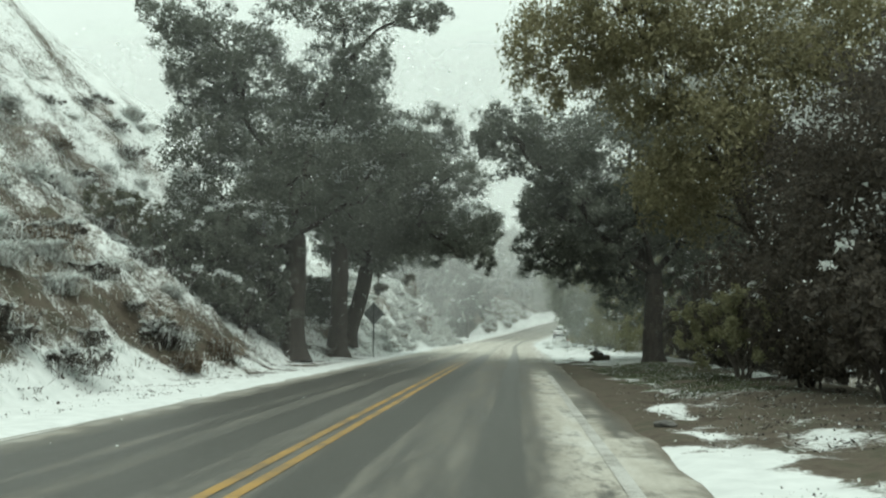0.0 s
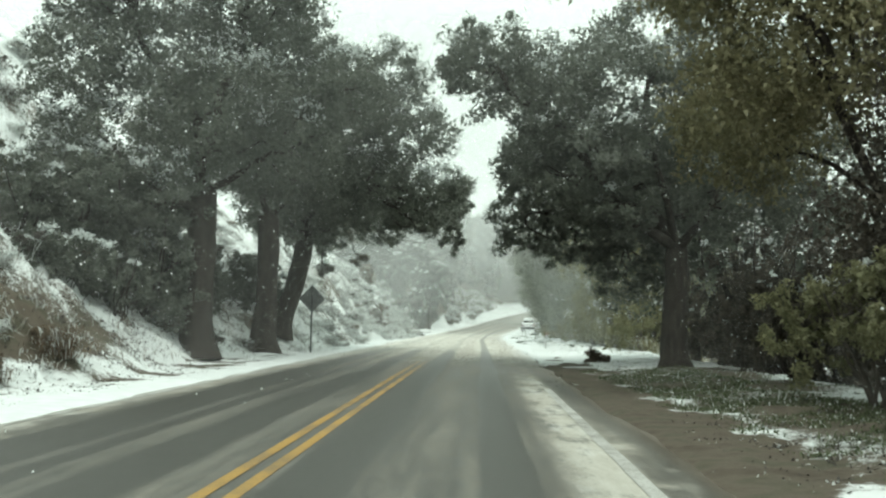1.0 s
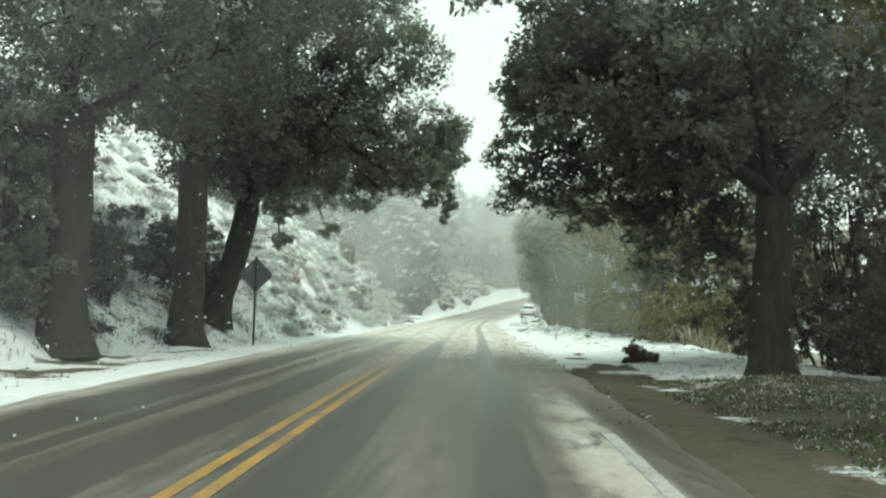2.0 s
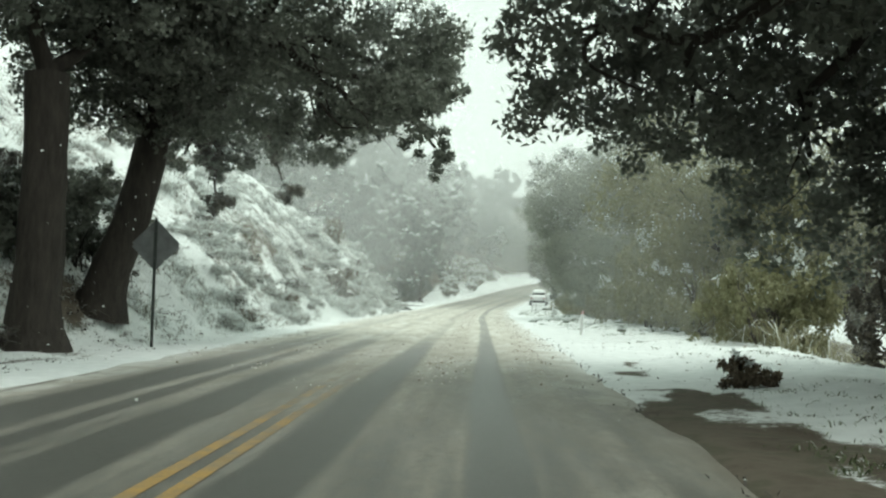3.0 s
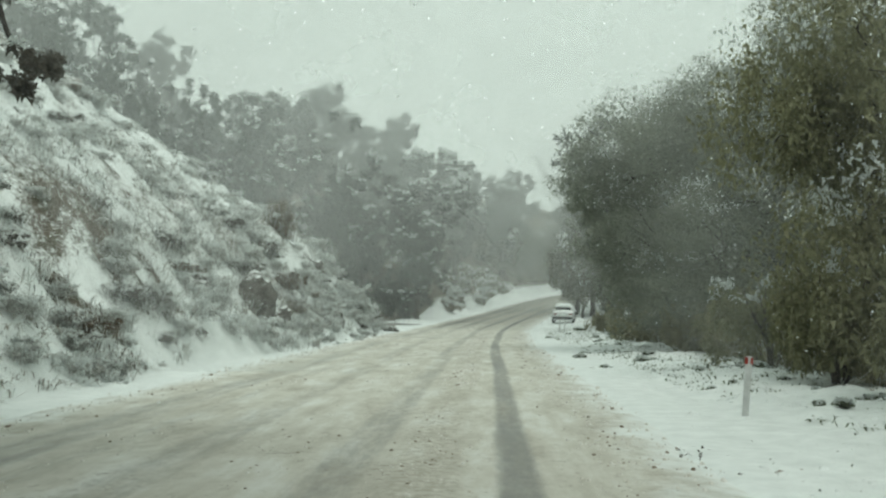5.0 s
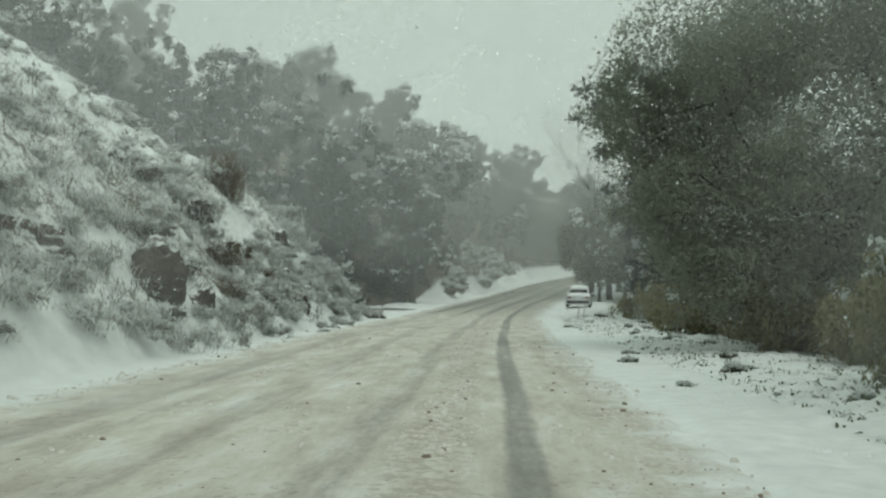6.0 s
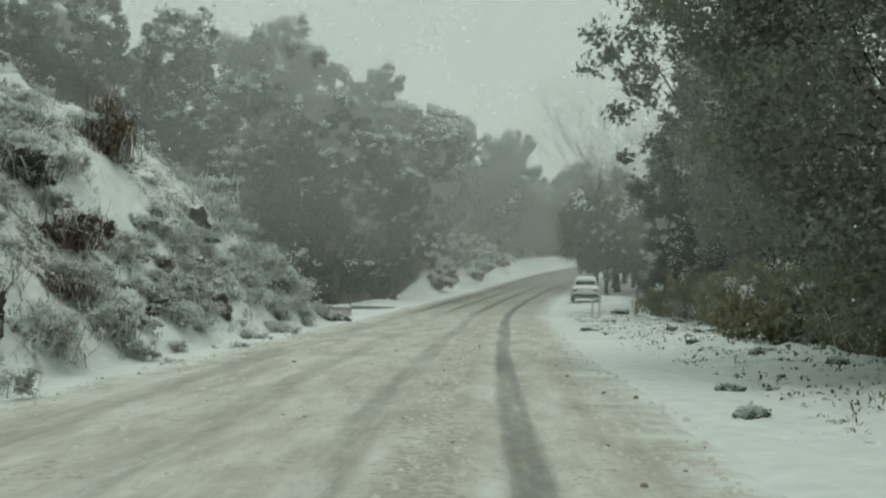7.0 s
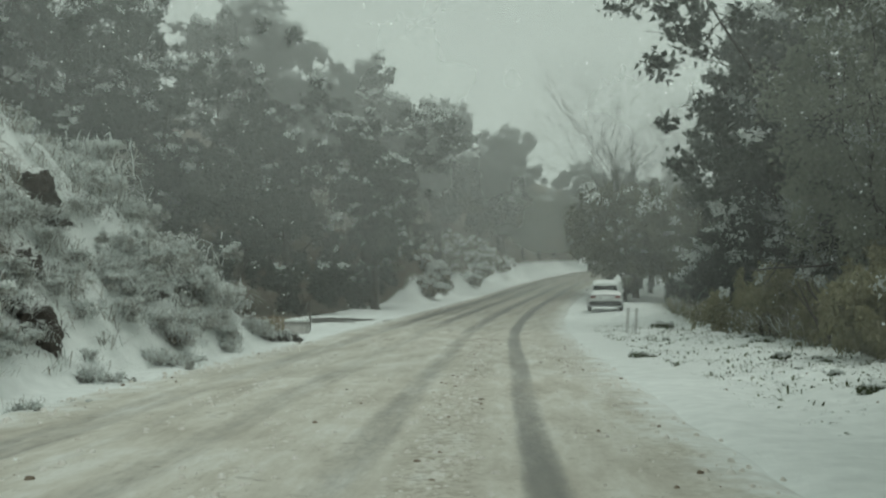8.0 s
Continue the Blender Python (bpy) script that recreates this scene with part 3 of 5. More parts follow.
tree("oak_tree", (-4.75, 45.6), (0.45, 5.2),
     [(-1.3, 1.2, 9.6, 2.4, 2.2, 1.6), (0.3, 0.7, 11.4, 2.2, 2.0, 1.3), (-3.7, 1.5, 7.6, 1.8, 2.0, 1.4), (1.6, 0.6, 9.6, 1.8, 1.8, 1.2), (0.9, 1.0, 6.4, 1.2, 1.3, 1.0),
      (-0.6, 0.2, 7.2, 1.8, 1.8, 1.4)],
     36000, 0.125, M_OAK, "upright evergreen oak with a dark straight trunk", 0.16, fork=0.5, twigs=3)
tree("oak_tree", (-4.75, 49.0), (0.42, 3.8),
     [(1.5, -1.7, 6.4, 2.0, 2.2, 1.4), (3.9, -1.2, 6.6, 1.9, 2.2, 1.3), (2.3, -2.2, 8.6, 2.3, 2.2, 1.5), (5.1, -2.2, 8.6, 1.8, 2.0, 1.4), (3.7, -1.7, 10.8, 2.0, 2.0, 1.3),
      (6.3, 0.3, 6.4, 1.3, 1.8, 1.2), (6.7, 3.3, 6.6, 1.2, 1.8, 1.0), (3.1, 3.3, 7.4, 1.8, 2.2, 0.9), (7.3, 5.1, 5.2, 0.5, 0.7, 0.7), (2.5, 6.0, 5.9, 1.3, 2.0, 0.9),
      (4.1, 6.5, 5.6, 1.0, 1.5, 0.8), (4.9, 5.0, 6.0, 1.0, 1.4, 0.8), (1.1, 5.3, 6.2, 1.4, 1.6, 1.0), (5.1, 4.8, 6.2, 0.9, 0.9, 0.8), (6.4, -1.3, 5.2, 0.9, 1.3, 0.7),
      (1.1, -1.2, 7.4, 1.8, 1.8, 1.3), (-0.2, -0.4, 5.6, 1.5, 1.6, 1.2), (1.4, -0.2, 5.3, 1.4, 1.6, 1.0), (1.5, 6.2, 4.8, 0.8, 0.8, 0.5), (0.3, 6.4, 5.0, 0.9, 0.8, 0.5), (-0.6, 5.6, 5.6, 1.0, 1.0, 0.7)],
     66000, 0.125, M_OAK, "leaning evergreen oak with crooked limbs arching over the road", 0.16, lean=(1.0, 0.2), fork=0.55, twigs=3)
hanging = thing("hanging_branch", pose(-2.2, 60.0, 4.55), "dead leafy branch hanging from an oak limb", "branch")
part("stem", joined("stem", [tube(bend((-0.5, 0, 2.6), (0.0, 0, 0.1), 7, 0, 0.2), np.linspace(0.07, 0.03, 7), 6), tube(bend((-0.1, 0, 1.6), (0.5, 0.1, 0.9), 5, 0, 0.3), np.linspace(0.04, 0.012, 5), 5)], [M_BARK]), None, hanging)
part("dead_leaves", crown_mesh("dead_leaves", [(0.15, 0, -0.1, 0.45, 0.35, 0.32), (-0.35, 0, 1.6, 0.4, 0.4, 0.7)], 1500, 0.11, [M_THICKET, M_LEAFSNOW], 0.05, 0.3, 0.5), None, hanging)

copy_thing(hanging, pose(-3.5, 55.2, 3.75, 0, 0, 70))

# the oak across the road and the thicket before it
tree("oak_tree", (7.8, 36.2), (0.37, 3.4),
     [(-2.6, -0.5, 5.6, 1.7, 2.0, 1.5), (-3.3, 0.5, 7.2, 1.5, 2.0, 1.5), (-1.2, 0, 7.6, 2.2, 2.4, 1.6), (1.6, 0, 5.4, 2.2, 2.4, 1.7), (2.2, 1, 8.2, 2.4, 2.4, 1.7),
      (4.6, 1.0, 5.6, 2.0, 2.4, 1.8), (-3.4, 2.6, 8.8, 1.6, 2.0, 1.1), (0, 1, 9.6, 2.4, 2.2, 1.2), (-0.6, 3.5, 5.6, 2.0, 2.0, 1.3), (-3.0, 4.0, 6.6, 1.5, 2.0, 1.2),
      (1.2, 4.6, 6.0, 2.0, 1.8, 1.5), (-1.4, 4.4, 6.4, 1.8, 1.8, 1.4), (-0.4, 6.5, 5.2, 1.6, 1.4, 1.2), (-3.6, 4.8, 4.7, 1.3, 1.6, 1.1), (-1.8, 5.8, 4.3, 1.5, 1.6, 1.2), (0.2, 6.3, 3.5, 1.4, 1.6, 1.7), (2.2, 5.8, 4.2, 1.8, 1.8, 1.8), (-5.2, 0.8, 8.6, 1.5, 1.6, 1.3), (-5.9, 0.8, 8.6, 0.9, 1.2, 0.8),
      (2.6, 5.0, 6.2, 2.4, 2.2, 1.5), (-4.0, 2.0, 5.6, 0.8, 1.2, 0.9), (-2.0, -0.8, 4.3, 1.2, 1.4, 0.8), (5.6, 4, 4.0, 2.0, 2.0, 2.0), (-3.4, 7.0, 6.6, 1.0, 1.4, 0.8)],
     90000, 0.13, M_OAK, "dark evergreen oak with a thick trunk at the pullout", 0.14, fork=0.5, twigs=4)
tree("yellowing_tree", (9.3, 25.5), (0.32, 2.6),
     [(-6.2, 0.5, 8.8, 1.4, 1.6, 1.4), (-4.6, -0.5, 9.6, 1.5, 1.6, 1.3), (-2.4, 0, 6.2, 1.9, 2.2, 1.7), (-3.6, 1.0, 8.4, 1.8, 2.2, 1.5), (0, 0, 7.4, 2.4, 2.6, 1.8), (-1.0, 0.6, 9.8, 2.4, 2.4, 1.4), (2.6, 0, 6.0, 2.4, 2.6, 2.0), (2.2, 0, 9.0, 2.4, 2.4, 1.6), (-2.2, 3.0, 5.4, 1.5, 1.8, 1.3)],
     66000, 0.13, M_AUTUMN, "tree with yellow-brown drooping leaves tipped with snow", 0.16, hang=0.45)
tree("thicket_tree", (10.2, 18.5), (0.25, 2.0),
     [(-2.0, 0, 3.6, 1.9, 2.6, 1.8), (0, 2, 5.4, 2.4, 2.6, 2.0), (-1.4, 4.0, 4.6, 1.8, 2.4, 1.8), (-1.8, -3.0, 4.6, 2.0, 2.6, 2.0), (-2.6, -2, 2.0, 1.4, 2.2, 1.5), (-2.2, 4.5, 2.2, 1.6, 2.2, 1.6), (0.5, 8, 3.4, 2.2, 2.4, 2.2)],
     56000, 0.11, M_THICKET, "dense brown thicket tree at the roadside", 0.06, hang=0.3)


def shrub(base, w, h, leaf, label, snow=0.3, count=2600, size=0.1, hang=0.1, name="shrub", group=""):
    z = float(ground_z(base[0], base[1], False)) - 0.05
    ob = thing(name, pose(base[0], base[1], z), label, "shrub", group)
    pieces = [tube(bend((0.1 * rng.standard_normal(), 0.1 * rng.standard_normal(), -0.1), (w * 0.8 * (rng.random() - 0.5), w * 0.7 * (rng.random() - 0.5), h * (0.5 + 0.4 * rng.random())), 5, 0, 0.15), np.linspace(0.012, 0.004, 5) * h, 4) for _ in range(9)]
    part("woody_frame", joined("woody_frame", pieces, [M_BARK if leaf in (M_OAK, M_THICKET, M_HILLOAK) else M_TWIG]), None, ob)
    blobs = [(w * 0.28 * rng.standard_normal(), w * 0.28 * rng.standard_normal(), h * (0.3 + 0.4 * rng.random()), w * 0.32, w * 0.32, h * 0.3) for _ in range(6)]
    part("foliage", crown_mesh("foliage", blobs, count, size, [leaf, M_LEAFSNOW], snow, hang, 0.5), None, ob)
    return ob


DARKBUSH = "dark leafy undergrowth at the foot of the hill"
for x, y, w, h in ((-8.4, 37.5, 2.6, 3.6), (-7.2, 35.4, 1.8, 2.2), (-7.6, 41.5, 2.0, 1.7), (-9.2, 33.8, 2.6, 2.8), (-7.8, 33.0, 1.8, 1.8), (-5.6, 50.0, 1.8, 1.6), (-6.4, 52.5, 2.0, 1.8), (-7.2, 38.0, 2.4, 3.2), (-6.9, 41.4, 2.2, 2.8), (-6.6, 44.4, 2.0, 2.6), (-6.3, 47.6, 1.6, 2.2), (-8.8, 36.4, 3.0, 4.2), (-8.6, 40.4, 2.8, 3.8), (-8.4, 44.0, 2.6, 3.4)):
    shrub((x, y), w, h, M_OAK, DARKBUSH, 0.1, 3800, 0.14)
for x, y, w, h in ((-10.6, 36.0, 2.2, 2.2), (-11.4, 33.0, 1.8, 1.6), (-10.4, 39.5, 2.2, 2.4)):
    shrub((x, y), w, h, M_FROST, "pale grey-green bush on the snowy hillside", 0.35, 3000, 0.11)
for x, y, w, h in ((6.9, 22.8, 2.3, 2.6), (8.0, 12.5, 2.2, 2.8), (7.9, 16.6, 2.0, 2.4), (8.6, 29.4, 2.2, 2.6), (10.2, 34.8, 2.4, 3.2), (11.0, 38.0, 2.4, 2.8), (10.4, 32.2, 2.4, 3.0), (8.6, 8.6, 2.4, 3.0), (11.5, 36.0, 2.4, 2.6), (12.5, 40.5, 2.2, 2.2), (13.4, 33.0, 3.2, 4.2), (14.0, 29.0, 3.2, 4.2), (13.6, 37.0, 3.2, 4.0), (13.0, 25.0, 3.2, 4.2), (12.4, 20.5, 3.2, 4.2), (10.6, 37.6, 3.0, 5.0), (11.6, 41.2, 3.0, 5.0), (9.9, 33.6, 2.6, 4.6), (12.6, 44.2, 3.0, 4.8), (11.1, 45.0, 2.2, 3.6), (6.3, 11.5, 2.0, 2.3), (6.7, 15.0, 2.0, 2.4), (7.1, 19.2, 2.0, 2.4)):
    shrub((x, y), w, h, M_OLIVE if y == 22.8 else M_THICKET, "brown-green thicket shrub beside the road verge", 0.02, 5200, 0.095, 0.3)

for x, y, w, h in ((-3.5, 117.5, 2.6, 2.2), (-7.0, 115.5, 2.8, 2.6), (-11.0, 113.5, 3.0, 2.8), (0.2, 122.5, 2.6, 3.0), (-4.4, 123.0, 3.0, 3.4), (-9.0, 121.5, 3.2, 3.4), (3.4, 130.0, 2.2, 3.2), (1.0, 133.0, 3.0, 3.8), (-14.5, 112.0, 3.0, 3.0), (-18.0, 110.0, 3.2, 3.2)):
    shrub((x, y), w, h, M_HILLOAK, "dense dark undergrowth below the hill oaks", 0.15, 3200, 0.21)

# willows and evergreens along the creek
for k, (x, y, sx, sz, n) in enumerate(((13.0, 57.0, 3.2, 3.0, 30000), (12.8, 65.5, 3.0, 4.6, 34000), (17.5, 61.0, 3.5, 4.2, 24000))):
    tree("willow_tree", (x, y), (0.22, 1.8), spread((0, 0, 2.0 + sz * 0.7), (sx, sx, sz * 0.8), 13, 1.5), n, 0.14, M_OLIVE,
         "olive-green drooping willow with snow on its tips", 0.27, hang=0.75, group="willows by the creek")
for x, y, w, h in ((10.9, 52.5, 2.4, 2.6), (10.8, 56.5, 2.6, 2.8), (11.0, 61.0, 2.6, 2.6), (11.2, 65.0, 2.4, 2.8), (11.6, 69.5, 2.4, 2.6), (12.4, 54.5, 3.0, 4.0), (12.6, 73.5, 2.0, 2.0), (12.6, 77.5, 2.0, 1.8), (13.0, 82.0, 2.0, 1.9), (13.5, 87.0, 2.2, 2.0), (14.0, 92.0, 2.2, 2.0), (14.4, 96.5, 2.2, 2.2), (15.0, 102.0, 2.2, 2.0)):
    shrub((x, y), w, h, M_OLIVE if y < 73 else M_REED, "olive drooping willow scrub with snow-tipped wands", 0.18 if y < 73 else 0.08, 4600, 0.15, 0.8, "willow_scrub", "willow scrub on the creek edge")
tree("evergreen_tree", (13.6, 79.5), (0.35, 2.5),
     [(-3.0, 0, 4.0, 1.9, 2.2, 1.9), (-2.6, 0, 7.0, 2.2, 2.4, 1.9), (-4.2, 1, 6.0, 1.3, 1.8, 1.3), (0.3, 0, 8.4, 2.6, 2.6, 1.5), (1.5, -1, 6.0, 3.0, 2.6, 2.4), (-1.0, 3, 7.6, 2.0, 2.0, 1.4), (3.5, 1, 9.5, 2.4, 2.4, 2.0), (-2.2, -1, 2.0, 1.8, 2.2, 1.4), (3.4, 0, 11.4, 2.2, 2.2, 1.4), (3.2, 1.0, 8.2, 2.6, 2.4, 2.0), (-1, -2, 3.4, 2, 2, 2)],
     100000, 0.095, M_HAZEOAK, "dark evergreen tree leaning over the snowy verge", 0.15, clump=0.95)
tree("evergreen_tree", (16.2, 96.5), (0.3, 2.5),
     [(-1.2, 0, 5.6, 1.8, 2.0, 1.8), (-0.6, 0, 8.6, 1.9, 2.0, 1.7), (1.5, 0, 7.0, 2.4, 2.4, 2.2), (0.5, 0, 11.0, 2.2, 2.2, 1.6), (-0.5, 1, 3.4, 1.7, 2.0, 1.5)], 26000, 0.14, M_HAZEOAK, "dark evergreen tree above the reeds", 0.2, hang=0.3)
tree("tall_thin_tree", (19.8, 113.0), (0.25, 7.0),
     [(0, 0, 8.0, 1.3, 1.3, 1.3), (-0.8, 0, 10.5, 1.2, 1.2, 1.1), (0.6, 0, 12.2, 1.2, 1.2, 1.1), (0.0, 0, 13.6, 0.8, 0.8, 1.0)], 11000, 0.15, M_OAK, "tall thin evergreen tree with open boughs", 0.2)
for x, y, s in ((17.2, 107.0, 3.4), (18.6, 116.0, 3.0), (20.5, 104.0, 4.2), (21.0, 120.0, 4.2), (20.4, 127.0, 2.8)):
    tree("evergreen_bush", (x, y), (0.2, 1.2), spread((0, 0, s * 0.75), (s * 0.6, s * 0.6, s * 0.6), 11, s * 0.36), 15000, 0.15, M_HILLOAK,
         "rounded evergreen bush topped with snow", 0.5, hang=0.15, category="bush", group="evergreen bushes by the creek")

# a model oak and a model willow, copied up the hills
far_oaks = [
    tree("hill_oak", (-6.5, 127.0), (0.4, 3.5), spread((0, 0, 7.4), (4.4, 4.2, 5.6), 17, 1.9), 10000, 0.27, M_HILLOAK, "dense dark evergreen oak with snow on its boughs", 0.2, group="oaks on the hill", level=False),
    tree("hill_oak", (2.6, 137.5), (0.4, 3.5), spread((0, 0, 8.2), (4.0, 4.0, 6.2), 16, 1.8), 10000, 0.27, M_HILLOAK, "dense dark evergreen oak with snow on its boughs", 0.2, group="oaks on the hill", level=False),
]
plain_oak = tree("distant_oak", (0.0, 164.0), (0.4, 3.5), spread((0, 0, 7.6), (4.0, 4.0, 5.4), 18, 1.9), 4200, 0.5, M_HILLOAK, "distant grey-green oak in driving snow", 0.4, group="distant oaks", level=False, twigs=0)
SPOTS = [(-1.0, 126.5, 0.78), (-12.0, 124.0, 0.95), (-18.5, 121.0, 1.0), (-25, 118, 1.05), (-5.0, 140.0, 1.12), (-13, 136, 1.15), (-21, 131, 1.1), (-31, 126, 1.15), (-3, 151, 1.0),
         (3.5, 128.6, 0.55), (-14.5, 117.5, 0.7), (-22, 113, 0.8), (-9, 119.5, 0.55), (7.5, 152, 0.85), (9, 172, 0.9), (-9, 158, 1.1), (15.5, 186, 0.95), (5, 188, 1.1), (-18, 146, 1.2), (-30, 142, 1.2), (-28, 160, 1.2),
         (18, 210, 1.0), (10, 214, 1.2), (33, 224, 1.0), (22, 236, 1.2), (44, 243, 1.0), (36, 256, 1.2), (52, 276, 1.3), (-14, 176, 1.2), (-2, 204, 1.3),
         (32, 172, 0.8), (37, 184, 0.9), (43, 196, 0.9), (49, 208, 1.0), (58, 219, 1.0), (68, 232, 1.0), (80, 250, 1.3), (30, 158, 0.8), (52, 188, 1.1),
         (18.3, 108.0, 1.05), (21.5, 102, 1.0), (21.0, 114, 0.95), (19.3, 92.5, 0.8)]
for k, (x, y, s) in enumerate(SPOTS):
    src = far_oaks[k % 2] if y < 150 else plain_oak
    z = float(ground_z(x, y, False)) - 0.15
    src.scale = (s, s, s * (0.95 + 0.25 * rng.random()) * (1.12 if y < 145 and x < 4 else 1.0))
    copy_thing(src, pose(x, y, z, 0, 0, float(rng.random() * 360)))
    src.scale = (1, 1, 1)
far_willow = tree("creek_willow", (23.0, 134.0), (0.25, 2.0), spread((0, 0, 5.4), (3.4, 3.4, 4.4), 16, 1.8), 6500, 0.34, M_FROST, "grey-green leafy willow by the creek", 0.16, hang=0.5, group="willows along the bend", level=False)
for x, y, s in ((20.5, 141.0, 0.95), (21.8, 148.0, 1.1), (24.5, 157.0, 1.1), (28.0, 167.0, 1.1), (18.8, 136.5, 0.6), (22.6, 131.0, 0.62), (24.5, 141.0, 0.95), (28.5, 149.0, 1.0), (25.0, 127.0, 1.1), (34.5, 160.0, 1.05), (28.0, 116.0, 1.2), (27.0, 104.0, 1.2), (25.0, 92.0, 1.2), (23.0, 80.0, 1.2), (22.0, 70.0, 1.1), (38, 128, 1.4), (19.3, 196.0, 1.0), (23.0, 208.0, 1.1), (16.2, 188.0, 0.95), (27.0, 221.0, 1.15), (14.0, 199.0, 1.2)):
    z = float(ground_z(x, y, False)) - 0.15
    far_willow.scale = (s, s, s)
    copy_thing(far_willow, pose(x, y, z, 0, 0, float(rng.random() * 360)))
    far_willow.scale = (1, 1, 1)


def bare_tree(base, h, label):
    ob = thing("bare_tree", pose(base[0], base[1], float(ground_z(*base, False)) - 0.2), label, "tree", "leafless trees by the creek")
    pieces = [tube(bend((0, 0, 0), (0.4, 0, h * 0.4), 7, 0, 0.06), np.linspace(0.22, 0.14, 7), 7)]

    def grow(p, d, ln, r, depth):
        e = p + d * ln
        pieces.append(tube(bend(p, e, 5, 0, 0.15), np.linspace(r, r * 0.5, 5), 5) if depth > 1 else tube(bend(p, e, 3, 0, 0.15), np.linspace(r, r * 0.5, 3), 3))
        if depth == 0:
            return
        for _ in range(3 if depth < 3 else 4):
            nd = d + 0.45 * rng.standard_normal(3)
            nd[2] = abs(nd[2]) * 0.8 + 0.25
            grow(p + d * ln * (0.5 + 0.5 * rng.random()), nd / np.linalg.norm(nd), ln * (0.62 + 0.2 * rng.random()), r * 0.5, depth - 1)

    for _ in range(6):
        d = np.array([0.35 * rng.standard_normal(), 0.35 * rng.standard_normal(), 1.0])
        grow(np.array([0.3, 0, h * (0.25 + 0.15 * rng.random())]), d / np.linalg.norm(d), h * 0.24, 0.05, 4)
    part("trunk", joined("trunk", pieces, [M_BARK]), None, ob)


bare_tree((20.6, 150.0), 21.0, "bare grey deciduous tree with frosted twigs")
bare_tree((24.5, 153.0), 18.0, "bare grey deciduous tree with frosted twigs")
bare_tree((19.6, 145.0), 14.0, "bare grey deciduous tree with frosted twigs")


# ---- rocks, brush and litter ----
def rock(base, z, size, label):
    bm = bmesh.new()
    bmesh.ops.create_icosphere(bm, subdivisions=4, radius=1)
    shift = Vector((base[0] * 3.1, base[1], 0))
    for v in bm.verts:
        n = v.co.copy()
        cell = noise.cell_vector(n * 1.6 + shift)
        d = 0.4 * noise.noise(n * 0.9 + shift) + 0.3 * abs(noise.noise(n * 2.2 + shift)) + 0.12 * (cell.x - 0.5) + 0.1 * noise.noise(n * 6 + shift)
        v.co = Vector((n.x * size[0], n.y * size[1], n.z * size[2])) * (0.85 + d)
    me = bpy.data.meshes.new("rock_outcrop")
    bm.to_mesh(me)
    bm.free()
    me.materials.append(M_ROCK)
    me.polygons.foreach_set("use_smooth", [True] * len(me.polygons))
    ob = new("rock_outcrop", me)
    ob.matrix_world = pose(base[0], base[1], z, 0, 18, 8)
    tagged(ob, label, "rock", "rock outcrops in the bank")


for x, y, z, s in ((-3.1, 74.3, 1.5, (0.8, 0.85, 0.8)), (-2.75, 73.0, 0.95, (0.6, 0.65, 0.6)), (-2.5, 75.2, 0.9, (0.55, 0.6, 0.65)), (-1.9, 77.7, 1.25, (0.65, 0.8, 1.0)), (-1.2, 79.4, 0.8, (0.35, 0.5, 0.6)), (-2.6, 70.6, 0.9, (0.45, 0.5, 0.4)), (-0.3, 90.6, 0.6, (0.42, 0.5, 0.55)), (-1.5, 93.9, 3.0, (0.45, 0.55, 0.55)), (-2.2, 91.7, 3.1, (0.45, 0.4, 0.3)), (-0.9, 91.9, 1.7, (0.3, 0.4, 0.4))):
    rock((x, y), z, s, "brown rock outcrop capped with snow in the bank")


def blades(pts, length, mats, snow, per=8, arch=0.9, width=0.03, up=1.0, segs=2):
    """Arching blades of dead grass and brush: bent strips from each root; snow lies on some."""
    p = np.repeat(np.asarray(pts, float), per, axis=0)
    n = len(p)
    p = p + rng.standard_normal((n, 3)) * np.array([0.09, 0.09, 0.0])
    az = rng.random(n) * 2 * np.pi
    out = np.stack([np.cos(az), np.sin(az), np.zeros(n)], -1)
    side = np.stack([-np.sin(az), np.cos(az), np.zeros(n)], -1)
    ln = (length * (0.5 + rng.random(n)))[:, None]
    tilt = (0.25 + arch * rng.random(n))[:, None]
    w = (width * (0.6 + 0.8 * rng.random(n)))[:, None] * side
    zed = np.array([0, 0, 1.0])
    rows = []
    for q in np.linspace(0, 1, segs + 1):
        # outward ever faster, upward and then over
        c = p - zed * 0.05 * (1 - q) + ln * (tilt * out * (0.8 * q + 0.2 * q * q) + zed * up * (1.25 * q - 0.5 * q * q) - zed * 0.45 * tilt * q ** 3)
        fat = 0.6 + 1.6 * q * (1 - q) - 0.3 * q
        rows += [c - w * fat, c + w * fat]
    k = 2 * (segs + 1)
    v = np.stack(rows, 1).reshape(-1, 3)
    i = (np.arange(n) * k)[:, None]
    f = np.concatenate([i + np.array([[2 * j, 2 * j + 1, 2 * j + 3, 2 * j + 2]]) for j in range(segs)], 0)
    s = rng.random(n) < snow
    return v, f, np.concatenate([s & (rng.random(n) < 0.55)] + [s] * (segs - 1)).astype(int)


def stuff(name, arrays, mats, label, category):
    v, f, m = arrays
    tagged(new(name, mesh_np(name, v, f, mats, m)), label, category, kind="stuff")


def scatter(n, x0, x1, y0, y1, keep):
    x, y = x0 + (x1 - x0) * rng.random(n), y0 + (y1 - y0) * rng.random(n)
    k = keep(x, y)
    x, y = x[k], y[k]
    return np.stack([x, y, ground_z(x, y)], -1)


